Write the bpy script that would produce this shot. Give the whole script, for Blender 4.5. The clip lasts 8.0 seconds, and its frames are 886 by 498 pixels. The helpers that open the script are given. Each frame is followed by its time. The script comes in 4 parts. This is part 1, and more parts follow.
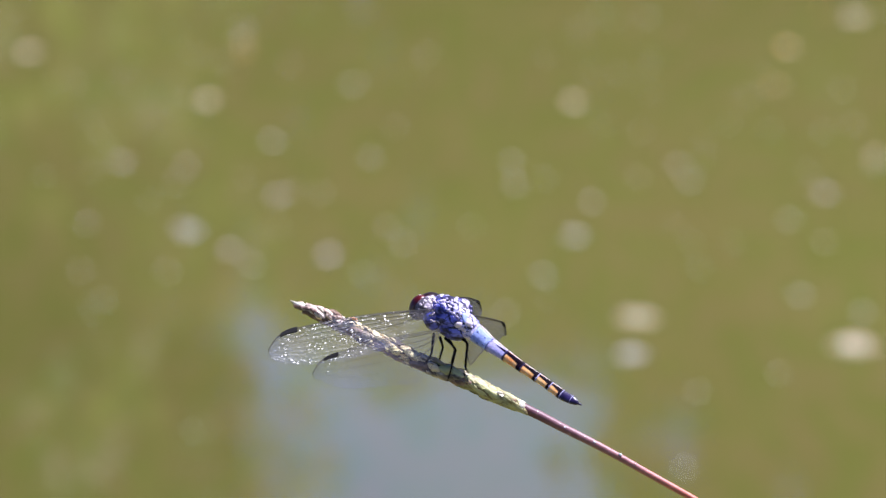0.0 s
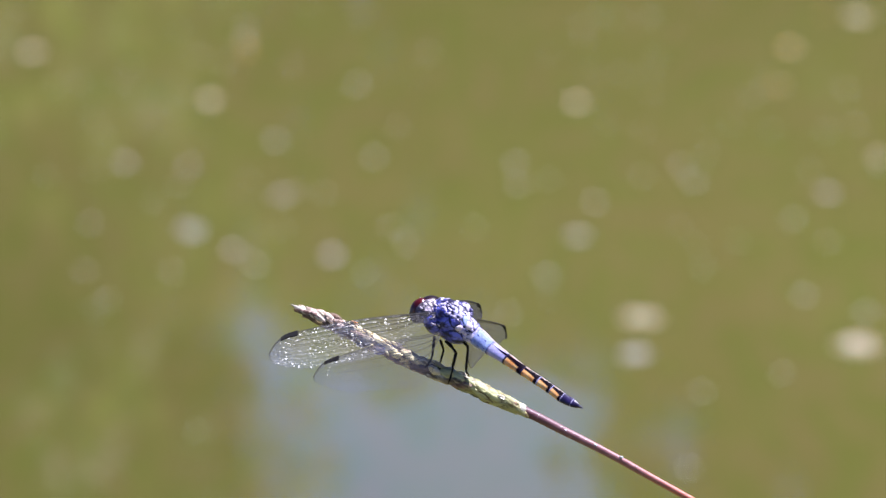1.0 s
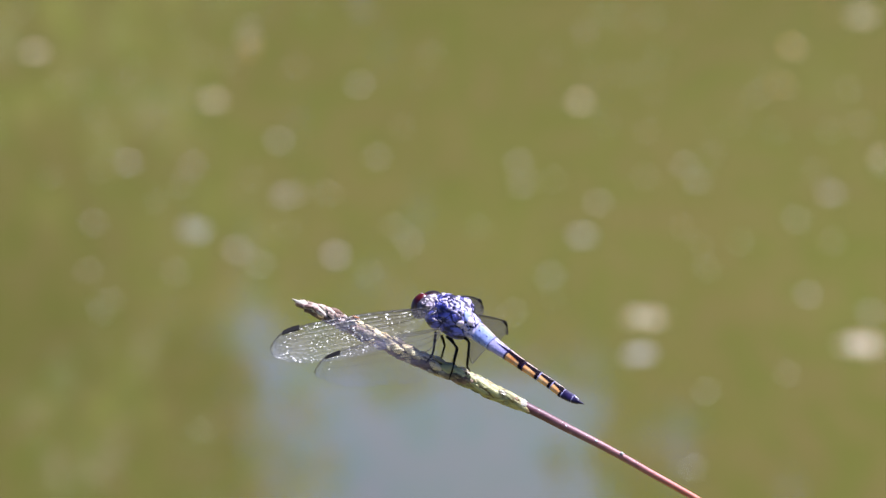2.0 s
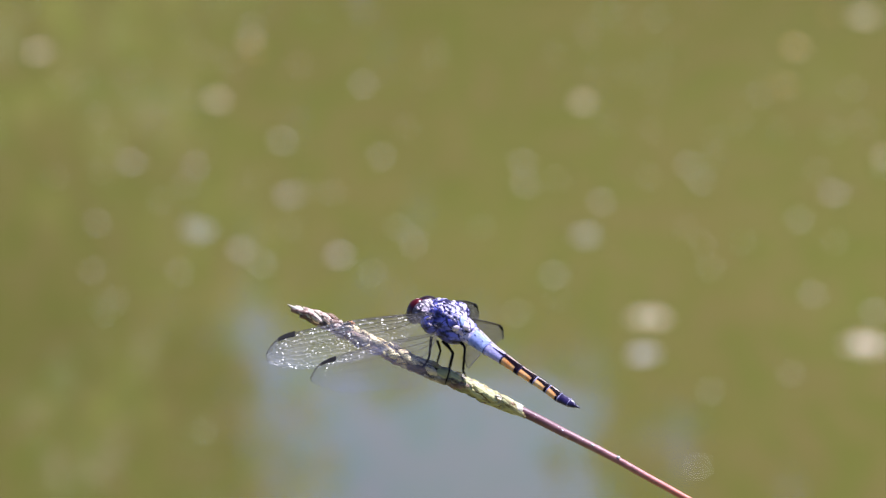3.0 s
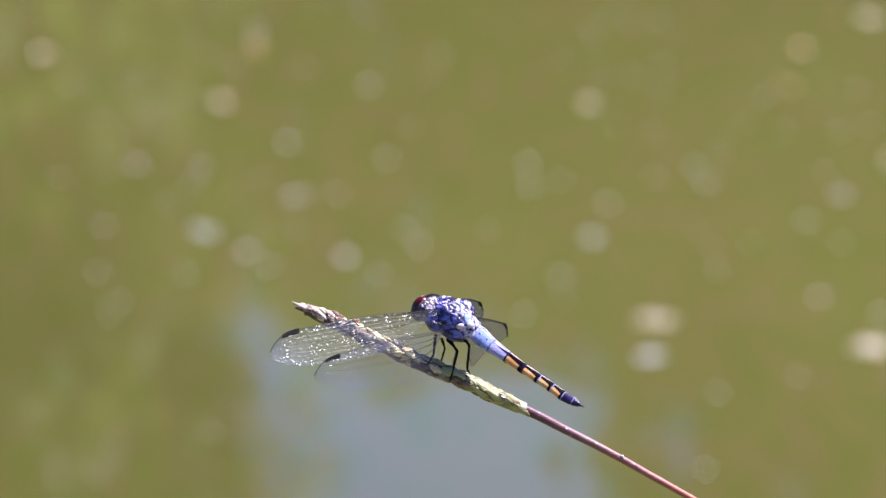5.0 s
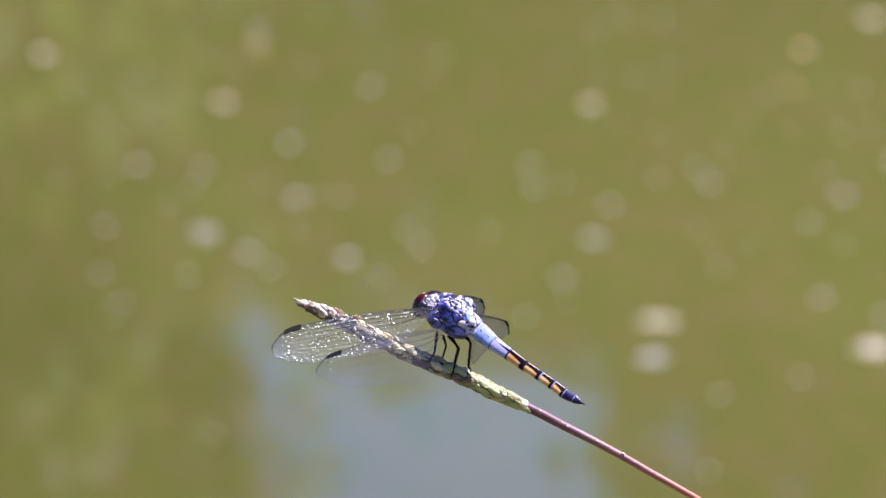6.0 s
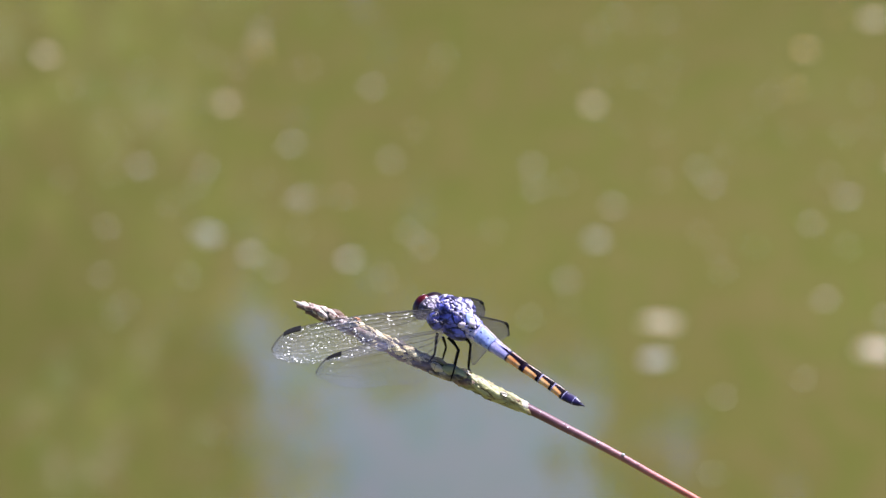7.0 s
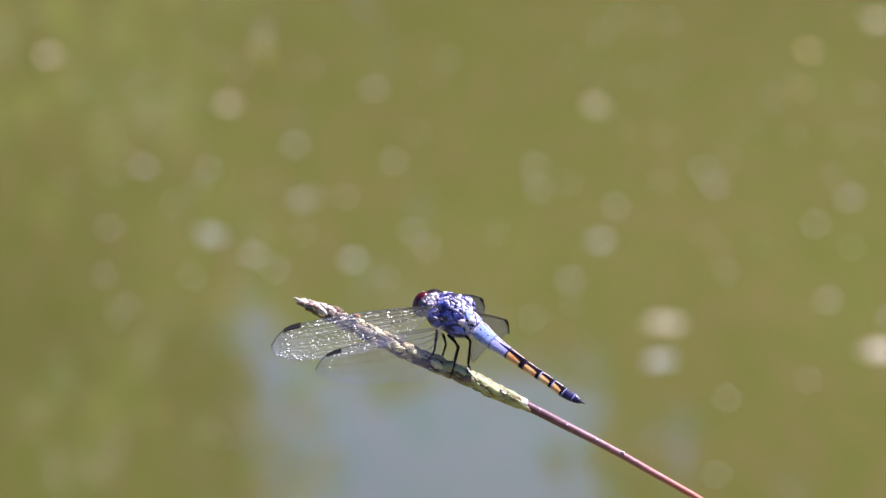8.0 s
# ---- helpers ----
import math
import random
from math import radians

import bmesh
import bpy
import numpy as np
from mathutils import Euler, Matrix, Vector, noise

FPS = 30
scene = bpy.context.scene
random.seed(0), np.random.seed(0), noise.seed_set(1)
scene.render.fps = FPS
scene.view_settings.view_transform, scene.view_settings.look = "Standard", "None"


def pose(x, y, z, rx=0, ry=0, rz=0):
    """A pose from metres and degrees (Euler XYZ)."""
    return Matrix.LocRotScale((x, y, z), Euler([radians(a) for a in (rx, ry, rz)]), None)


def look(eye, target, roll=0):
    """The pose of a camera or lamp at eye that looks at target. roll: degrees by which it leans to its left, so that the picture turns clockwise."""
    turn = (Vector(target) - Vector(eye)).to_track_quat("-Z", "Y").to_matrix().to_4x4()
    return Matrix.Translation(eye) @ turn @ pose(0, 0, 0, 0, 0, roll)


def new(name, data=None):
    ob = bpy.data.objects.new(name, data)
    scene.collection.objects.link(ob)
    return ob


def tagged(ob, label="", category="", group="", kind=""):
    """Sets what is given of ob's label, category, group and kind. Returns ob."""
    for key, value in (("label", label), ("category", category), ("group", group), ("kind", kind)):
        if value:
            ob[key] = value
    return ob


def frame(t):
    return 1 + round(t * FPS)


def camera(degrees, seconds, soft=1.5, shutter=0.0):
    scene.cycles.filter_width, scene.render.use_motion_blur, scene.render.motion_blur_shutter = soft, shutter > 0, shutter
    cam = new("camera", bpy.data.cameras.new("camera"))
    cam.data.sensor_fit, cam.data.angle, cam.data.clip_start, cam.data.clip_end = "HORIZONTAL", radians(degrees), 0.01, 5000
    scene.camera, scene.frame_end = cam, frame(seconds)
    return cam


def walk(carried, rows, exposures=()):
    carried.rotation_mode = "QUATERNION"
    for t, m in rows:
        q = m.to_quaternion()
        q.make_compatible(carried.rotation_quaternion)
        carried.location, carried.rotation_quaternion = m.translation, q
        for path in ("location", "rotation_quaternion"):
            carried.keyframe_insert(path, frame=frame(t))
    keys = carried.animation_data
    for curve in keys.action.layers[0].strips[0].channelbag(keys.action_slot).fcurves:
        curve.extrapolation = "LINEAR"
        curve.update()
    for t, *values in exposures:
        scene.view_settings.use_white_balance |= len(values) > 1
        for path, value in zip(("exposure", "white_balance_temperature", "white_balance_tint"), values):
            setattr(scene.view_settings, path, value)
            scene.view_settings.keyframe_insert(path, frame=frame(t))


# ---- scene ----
# ---- camera: a telephoto lens on a tripod, focused on the perch ----
PITCH = 7.4            # degrees by which the camera looks down
EYE = (0.0, 0.0, 1.3)  # metres above the water
PERCH = (0.0006, 1.48085, 1.08659)

cam = camera(6.0, 8.0, soft=1.5)
cam.data.dof.use_dof = True
cam.data.dof.focus_distance = 1.496
cam.data.dof.aperture_fstop = 53.0
cam.data.dof.aperture_blades = 0
STAND = pose(*EYE, 90 - PITCH, 0, 0)
walk(cam, [(0.0, STAND), (8.0, STAND)])

# ---- sky, sun ----
SUN = Vector((0.45, 0.04, 0.89)).normalized()
world = bpy.data.worlds.new("sky")
scene.world = world
world.use_nodes = True
sky = world.node_tree.nodes.new("ShaderNodeTexSky")
sky.sky_type, sky.sun_disc = "NISHITA", False
sky.sun_elevation = math.asin(SUN.z)
sky.sun_rotation = math.atan2(SUN.x, SUN.y)
sky.altitude, sky.dust_density, sky.ozone_density = 4000, 0.0, 9.0
back = world.node_tree.nodes["Background"]
back.inputs["Strength"].default_value = 0.051
haze = world.node_tree.nodes.new("ShaderNodeVectorMath")
haze.operation = "MULTIPLY"
haze.inputs[1].default_value = (1.10, 0.98, 0.98)
world.node_tree.links.new(sky.outputs[0], haze.inputs[0])
world.node_tree.links.new(haze.outputs[0], back.inputs[0])

sun = new("sun", bpy.data.lights.new("sun", "SUN"))
sun.data.energy, sun.data.angle, sun.data.color = 5.0, radians(0.53), (1.0, 0.95, 0.87)
sun.matrix_world = look(SUN * 60, (0, 0, 0))
scene.view_settings.exposure = 1.12
scene.view_settings.use_white_balance = True
scene.view_settings.white_balance_temperature, scene.view_settings.white_balance_tint = 5560, 22


# ---- materials ----
def material(name, base=(0.5, 0.5, 0.5), rough=0.6, ior=1.45, metal=0.0):
    m = bpy.data.materials.new(name)
    m.use_nodes = True
    b = m.node_tree.nodes["Principled BSDF"]
    b.inputs["Base Color"].default_value = (*base, 1)
    b.inputs["Roughness"].default_value = rough
    b.inputs["IOR"].default_value = ior
    b.inputs["Metallic"].default_value = metal
    return m, m.node_tree.nodes, m.node_tree.links, b


def coords(n, l, scale, source="Object"):
    """Object-space coordinates, stretched by scale."""
    c = n.new("ShaderNodeTexCoord")
    v = n.new("ShaderNodeVectorMath")
    v.operation = "MULTIPLY"
    v.inputs[1].default_value = scale if isinstance(scale, tuple) else (scale,) * 3
    l.new(c.outputs[source], v.inputs[0])
    return v.outputs[0]


def noisy(n, l, vec, scale=1.0, detail=4.0, rough=0.55, kind="ShaderNodeTexNoise"):
    t = n.new(kind)
    t.inputs["Scale"].default_value = scale
    t.inputs["Detail"].default_value = detail
    t.inputs["Roughness"].default_value = rough
    l.new(vec, t.inputs["Vector"])
    return t.outputs[0]


def ramp(n, l, value, stops):
    r = n.new("ShaderNodeValToRGB")
    e = r.color_ramp.elements
    while len(e) < len(stops):
        e.new(0.5)
    for k, (at, col) in zip(e, stops):
        k.position, k.color = at, (*col, 1)
    l.new(value, r.inputs[0])
    return r.outputs[0]


def mixed(n, l, fac, a, b, mode="MIX"):
    m = n.new("ShaderNodeMix")
    m.data_type, m.blend_type = "RGBA", mode
    for sock, val in ((m.inputs[0], fac), (m.inputs[6], a), (m.inputs[7], b)):
        if isinstance(val, float):
            sock.default_value = val
        elif isinstance(val, tuple):
            sock.default_value = (*val, 1)
        else:
            l.new(val, sock)
    return m.outputs[2]


def bumped(n, l, b, height, strength=0.4, dist=0.0001):
    k = n.new("ShaderNodeBump")
    k.inputs["Strength"].default_value = strength
    k.inputs["Distance"].default_value = dist
    l.new(height, k.inputs["Height"])
    l.new(k.outputs[0], b.inputs["Normal"])


def grainy(name, dark, light, rough=0.6, mm=1.0, bump=0.4, ior=1.45, stops=(0.35, 0.65), vary=0.0, fibre=0.0):
    """A surface in two tones with grain of that size in millimetres; vary: change from piece to piece; fibre: stretch along the spike."""
    m, n, l, b = material(name, light, rough, ior)
    v = coords(n, l, 1000.0 / mm)
    if fibre:
        lengthwise = n.new("ShaderNodeMapping")
        lengthwise.vector_type = "TEXTURE"
        lengthwise.inputs["Rotation"].default_value = (0.0, 0.49, 0.0)
        lengthwise.inputs["Scale"].default_value = (fibre, 1.0, 1.0)
        l.new(v, lengthwise.inputs["Vector"])
        v = lengthwise.outputs[0]
    if vary:
        seed = n.new("ShaderNodeAttribute")
        seed.attribute_name = "seed"
        add = n.new("ShaderNodeVectorMath")
        add.operation = "MULTIPLY_ADD"
        l.new(seed.outputs["Fac"], add.inputs[0])
        add.inputs[1].default_value = (37.0, 53.0, 71.0)
        l.new(v, add.inputs[2])
        v = add.outputs[0]
    big = noisy(n, l, v, 0.6, 3.0)
    fine = noisy(n, l, v, 2.7, 5.0)
    col = ramp(n, l, big, [(stops[0], dark), (stops[1], light)])
    col = mixed(n, l, 0.35, col, ramp(n, l, fine, [(0.3, tuple(c * 0.5 for c in dark)), (0.7, light)]))
    if vary:
        hsv = n.new("ShaderNodeHueSaturation")
        mr = n.new("ShaderNodeMapRange")
        mr.inputs["To Min"].default_value, mr.inputs["To Max"].default_value = 1 - vary, 1 + vary
        l.new(seed.outputs["Fac"], mr.inputs["Value"])
        l.new(mr.outputs[0], hsv.inputs["Value"])
        l.new(col, hsv.inputs["Color"])
        col = hsv.outputs[0]
    l.new(col, b.inputs["Base Color"])
    bumped(n, l, b, fine, bump, 0.00025 * mm)
    return m


def water_material():
    """Turbid olive water: broad drifts of sediment and algae, finer mottling, paler far out, a calm rippled surface."""
    m, n, l, b = material("murky_pond_water", (0.2, 0.18, 0.05), 0.03, 1.33)
    v = coords(n, l, (1.0, 0.14, 1.0))
    big = noisy(n, l, v, 2.2, 3.0)
    mid = noisy(n, l, v, 11.0, 4.0, 0.65)
    tint = noisy(n, l, v, 5.3, 3.0)
    fine = noisy(n, l, v, 26.0, 3.0, 0.6)
    col = ramp(n, l, big, [(0.35, (0.208, 0.182, 0.049)), (0.65, (0.194, 0.187, 0.042))])
    col = mixed(n, l, 0.3, col, ramp(n, l, mid, [(0.3, (0.165, 0.140, 0.036)), (0.7, (0.245, 0.228, 0.058))]))
    col = mixed(n, l, 0.3, col, ramp(n, l, tint, [(0.36, (0.220, 0.183, 0.049)), (0.5, (0.20, 0.185, 0.044)), (0.64, (0.175, 0.200, 0.030))]))
    col = mixed(n, l, 0.3, col, ramp(n, l, fine, [(0.40, (0.250, 0.185, 0.070)), (0.5, (0.20, 0.185, 0.044)), (0.60, (0.140, 0.190, 0.022))]))
    # a broad bank of tone, darker near and left, paler far out
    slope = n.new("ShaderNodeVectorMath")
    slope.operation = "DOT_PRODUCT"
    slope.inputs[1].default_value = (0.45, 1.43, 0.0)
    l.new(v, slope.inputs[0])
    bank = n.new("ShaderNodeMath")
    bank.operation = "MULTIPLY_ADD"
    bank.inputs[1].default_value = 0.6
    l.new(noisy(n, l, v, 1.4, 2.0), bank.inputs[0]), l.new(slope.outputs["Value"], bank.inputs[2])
    far_tone = n.new("ShaderNodeMapRange")
    far_tone.inputs["From Min"].default_value, far_tone.inputs["From Max"].default_value = 1.9, 2.95
    l.new(bank.outputs[0], far_tone.inputs["Value"])
    col = mixed(n, l, 1.0, col, ramp(n, l, far_tone.outputs[0], [(0.0, (0.545, 0.545, 0.545)), (0.22, (0.64, 0.64, 0.64)), (0.42, (0.74, 0.74, 0.745)), (1.0, (0.83, 0.83, 0.85))]), "MULTIPLY")
    l.new(col, b.inputs["Base Color"])
    ripple = noisy(n, l, coords(n, l, (14.0, 5.0, 1.0)), 1.0, 2.0)
    bumped(n, l, b, ripple, 0.5, 0.0007)
    return m


def membrane_material():
    """Clear wing film with a wet-looking gloss, weaker near the root."""
    m, n, l, b = material("wing_film")
    n.remove(b)
    out = n["Material Output"]
    clear = n.new("ShaderNodeBsdfTransparent")
    clear.inputs[0].default_value = (0.965, 0.965, 0.975, 1)
    gloss = n.new("ShaderNodeBsdfGlossy")
    gloss.inputs["Color"].default_value = (1, 1, 1, 1)
    gloss.inputs["Roughness"].default_value = 0.25
    # bluish scatter stands in for sky reflected in the film
    haze = n.new("ShaderNodeBsdfDiffuse")
    haze.inputs[0].default_value = (0.48, 0.51, 0.88, 1)
    a, c = n.new("ShaderNodeMixShader"), n.new("ShaderNodeMixShader")
    body = n.new("ShaderNodeAttribute")
    body.attribute_name = "body"
    for mix, most in ((a, 0.033), (c, 0.021)):
        k = n.new("ShaderNodeMath")
        k.operation = "MULTIPLY"
        k.inputs[1].default_value = most
        l.new(body.outputs["Fac"], k.inputs[0]), l.new(k.outputs[0], mix.inputs[0])
    l.new(clear.outputs[0], a.inputs[1]), l.new(haze.outputs[0], a.inputs[2])
    l.new(a.outputs[0], c.inputs[1]), l.new(gloss.outputs[0], c.inputs[2])
    l.new(c.outputs[0], out.inputs[0])
    return m


def thorax_material():
    """Deep blue flanks with dark streaks; the back is blackish between its pale plates."""
    m, n, l, b = material("powdery_blue_thorax", rough=0.42)
    v = coords(n, l, 1000.0)
    base = ramp(n, l, noisy(n, l, v, 0.42, 3.0), [(0.34, (0.014, 0.014, 0.11)), (0.43, (0.07, 0.075, 0.44)), (0.60, (0.23, 0.24, 0.78))])
    streak = n.new("ShaderNodeMapping")
    streak.inputs["Rotation"].default_value = (0.0, 0.55, 0.0)
    streak.inputs["Scale"].default_value = (0.45, 0.6, 1.5)
    l.new(v, streak.inputs["Vector"])
    dark = ramp(n, l, noisy(n, l, streak.outputs[0], 0.75, 3.0, 0.6), [(0.41, (1, 1, 1)), (0.49, (0, 0, 0))])
    col = mixed(n, l, dark, base, (0.010, 0.009, 0.045))
    dust = ramp(n, l, noisy(n, l, v, 1.5, 3.0), [(0.56, (0, 0, 0)), (0.70, (0.55, 0.55, 0.55))])
    col = mixed(n, l, dust, col, (0.36, 0.36, 0.72))
    # how far towards the back, across the body
    dot = n.new("ShaderNodeVectorMath")
    dot.operation = "DOT_PRODUCT"
    l.new(v, dot.inputs[0])
    dot.inputs[1].default_value = (0.79, 0.0, 0.61)
    dorsal = n.new("ShaderNodeMapRange")
    dorsal.inputs["From Min"].default_value, dorsal.inputs["From Max"].default_value = 6.1, 6.9
    l.new(dot.outputs["Value"], dorsal.inputs["Value"])
    seam = ramp(n, l, noisy(n, l, v, 0.9, 2.5), [(0.56, (0.016, 0.011, 0.045)), (0.72, (0.12, 0.11, 0.46))])
    col = mixed(n, l, dorsal.outputs[0], col, seam)
    # black sutures: along the edge of the back, and across the flank
    wander = noisy(n, l, v, 0.7, 2.0)
    for way, at, wide in (((0.79, 0.0, 0.61), 5.75, 0.16), ((0.71, 0.0, -0.71), -6.2, 0.10)):
        across = n.new("ShaderNodeVectorMath")
        across.operation = "DOT_PRODUCT"
        across.inputs[1].default_value = way
        l.new(v, across.inputs[0])
        shift = n.new("ShaderNodeMath")
        shift.operation = "MULTIPLY_ADD"
        shift.inputs[1].default_value = 1.6
        l.new(wander, shift.inputs[0]), l.new(across.outputs["Value"], shift.inputs[2])
        away = n.new("ShaderNodeMath")
        away.operation = "COMPARE"
        away.inputs[1].default_value, away.inputs[2].default_value = at + 0.8, wide
        l.new(shift.outputs[0], away.inputs[0])
        col = mixed(n, l, away.outputs[0], col, (0.016, 0.014, 0.07))
    l.new(col, b.inputs["Base Color"])
    bumped(n, l, b, noisy(n, l, v, 1.3, 4.0), 0.8, 0.0004)
    return m


def eye_material():
    """Dark red above, slaty grey below, glossy."""
    m, n, l, b = material("dark_red_eye", rough=0.28)
    c = n.new("ShaderNodeTexCoord")
    s = n.new("ShaderNodeSeparateXYZ")
    l.new(c.outputs["Generated"], s.inputs[0])
    col = ramp(n, l, s.outputs[2], [(0.30, (0.05, 0.04, 0.06)), (0.5, (0.03, 0.006, 0.012)), (0.85, (0.10, 0.005, 0.008))])
    v = coords(n, l, 1000.0)
    col = mixed(n, l, ramp(n, l, noisy(n, l, v, 0.9, 3.0), [(0.4, (0, 0, 0)), (0.7, (0.6, 0.6, 0.6))]), col, (0.02, 0.004, 0.006))
    l.new(col, b.inputs["Base Color"])
    return m


M = dict(
    water=water_material(),
    ground=grainy("bank_earth", (0.05, 0.06, 0.025), (0.11, 0.12, 0.05), 0.9, 400, 0.6),
    leaf=grainy("tree_leaf", (0.035, 0.06, 0.012), (0.14, 0.16, 0.045), 0.5, 90, 0.2),
    bark=grainy("tree_bark", (0.05, 0.04, 0.03), (0.14, 0.11, 0.08), 0.9, 60, 0.8),
    foam=grainy("pale_foam", (0.56, 0.56, 0.55), (0.70, 0.70, 0.69), 0.75, 8, 0.3),
    husk=grainy("cream_husk", (0.74, 0.60, 0.44), (0.88, 0.76, 0.60), 0.75, 8, 0.3),
    amber=grainy("amber_seed", (0.50, 0.27, 0.06), (0.74, 0.46, 0.14), 0.7, 8, 0.3),
    film=membrane_material(),
    vein=grainy("wing_vein", (0.014, 0.012, 0.013), (0.040, 0.034, 0.033), 0.5, 0.6, 0.1, 1.3),
    stigma=grainy("wing_mark", (0.002, 0.002, 0.003), (0.005, 0.004, 0.006), 0.7, 0.6, 0.2, 1.2),
    thorax=thorax_material(),
    bloom=grainy("powdery_blue_abdomen", (0.28, 0.34, 0.76), (0.52, 0.62, 1.0), 0.45, 1.2, 0.4),
    dusk=grainy("dusky_blue_plate", (0.07, 0.07, 0.32), (0.30, 0.31, 0.76), 0.4, 0.9, 0.4),
    slate=grainy("slate_blue_ring", (0.05, 0.06, 0.22), (0.12, 0.14, 0.40), 0.45, 0.8, 0.3),
    waist=grainy("lilac_white_waist", (0.30, 0.28, 0.68), (0.86, 0.78, 0.95), 0.45, 1.0, 0.5, stops=(0.40, 0.52)),
    lilac=grainy("lilac_abdomen", (0.40, 0.37, 0.72), (0.70, 0.65, 0.98), 0.4, 1.2, 0.4),
    indigo=grainy("dark_indigo_cuticle", (0.008, 0.005, 0.025), (0.032, 0.021, 0.10), 0.28, 0.8, 0.3),
    black=grainy("blackish_stripe", (0.008, 0.003, 0.008), (0.020, 0.008, 0.022), 0.45, 0.8, 0.3, 1.2),
    orange=grainy("orange_mark", (1.0, 0.31, 0.05), (1.0, 0.70, 0.30), 0.22, 0.9, 0.3),
    ring=grainy("pale_violet_ring", (0.26, 0.24, 0.44), (0.48, 0.45, 0.64), 0.4, 0.5, 0.3),
    flake=grainy("lilac_flake", (0.46, 0.39, 0.72), (0.93, 0.83, 0.98), 0.4, 0.7, 0.5),
    edge=grainy("pale_pink_face_and_highlight", (0.85, 0.68, 0.62), (0.98, 0.93, 0.92), 0.25, 0.6, 0.2),
    red_eye=eye_material(),
    dark_eye=grainy("brown_black_eye", (0.010, 0.005, 0.006), (0.030, 0.008, 0.010), 0.3, 1.5, 0.1),
    face=grainy("speckled_head", (0.012, 0.008, 0.016), (0.62, 0.52, 0.64), 0.5, 1.0, 0.8, stops=(0.56, 0.63)),
    tuft=grainy("pale_tuft", (0.55, 0.42, 0.52), (0.95, 0.85, 0.92), 0.6, 0.4, 0.6),
    leg=grainy("black_leg", (0.004, 0.004, 0.005), (0.011, 0.010, 0.013), 0.6, 0.4, 0.3, 1.15),
    tip=grainy("pinkish_white_glume", (0.18, 0.07, 0.05), (0.94, 0.75, 0.62), 0.6, 0.9, 0.9, stops=(0.44, 0.52), vary=0.2, fibre=2.2),
    brown=grainy("brown_glume", (0.06, 0.035, 0.03), (0.38, 0.26, 0.19), 0.7, 0.9, 0.6, stops=(0.42, 0.58), vary=0.25, fibre=2.5),
    cream=grainy("straw_glume", (0.17, 0.10, 0.06), (1.0, 0.86, 0.47), 0.6, 1.5, 0.8, stops=(0.38, 0.46), vary=0.12, fibre=2.2),
    grey=grainy("dull_straw_glume", (0.08, 0.055, 0.04), (0.80, 0.69, 0.47), 0.65, 1.2, 0.9, stops=(0.46, 0.55), vary=0.2, fibre=2.5),
    green=grainy("green_glume", (0.18, 0.12, 0.05), (0.60, 0.59, 0.26), 0.5, 1.2, 0.8, stops=(0.39, 0.50), vary=0.15, fibre=4.0),
    papery=grainy("papery_glume_edge", (0.36, 0.26, 0.16), (0.93, 0.87, 0.70), 0.55, 0.9, 0.5, stops=(0.38, 0.52), vary=0.12, fibre=3.0),
    russet=grainy("reddish_brown_glume", (0.20, 0.09, 0.05), (0.50, 0.30, 0.18), 0.6, 0.9, 0.5, vary=0.2, fibre=3.0),
    # near-black core: shade in the gaps between spikelets is put into its colour
    core=grainy("spike_core", (0.025, 0.016, 0.014), (0.10, 0.065, 0.045), 0.8, 1.2, 0.5),
    speck=grainy("white_speck", (0.75, 0.75, 0.75), (0.9, 0.9, 0.9), 0.3, 0.3, 0.2),
)


def stalk_material():
    """Purple near the spike, orange-red lower down, with lengthwise fibres."""
    m, n, l, b = material("purple_red_stalk", rough=0.42)
    c = n.new("ShaderNodeTexCoord")
    s = n.new("ShaderNodeSeparateXYZ")
    l.new(c.outputs["Object"], s.inputs[0])
    mr = n.new("ShaderNodeMapRange")
    mr.inputs["From Min"].default_value, mr.inputs["From Max"].default_value = 0.013, 0.047
    l.new(s.outputs[0], mr.inputs["Value"])
    col = ramp(n, l, mr.outputs[0], [(0.0, (0.13, 0.055, 0.075)), (0.3, (0.30, 0.15, 0.16)), (0.6, (0.46, 0.20, 0.18)), (1.0, (0.80, 0.22, 0.11))])
    v = coords(n, l, 1000.0)
    fib = noisy(n, l, coords(n, l, (350.0, 2600.0, 2600.0)), 1.0, 4.0)
    col = mixed(n, l, ramp(n, l, fib, [(0.35, (0.5, 0.5, 0.5)), (0.7, (0, 0, 0))]), col, (0.10, 0.03, 0.04))
    col = mixed(n, l, ramp(n, l, noisy(n, l, v, 1.2, 4.0), [(0.58, (0, 0, 0)), (0.75, (0.4, 0.4, 0.4))]), col, (0.62, 0.40, 0.36))
    l.new(col, b.inputs["Base Color"])
    bumped(n, l, b, fib, 0.4, 0.0001)
    return m


M["stalk"] = stalk_material()


def leafy(m):
    """Adds light that comes through the leaf."""
    n, l = m.node_tree.nodes, m.node_tree.links
    b, out = n["Principled BSDF"], n["Material Output"]
    t, mix = n.new("ShaderNodeBsdfTranslucent"), n.new("ShaderNodeMixShader")
    t.inputs[0].default_value = (0.16, 0.19, 0.04, 1)
    mix.inputs[0].default_value = 0.45
    l.new(b.outputs[0], mix.inputs[1]), l.new(t.outputs[0], mix.inputs[2]), l.new(mix.outputs[0], out.inputs[0])


leafy(M["leaf"])


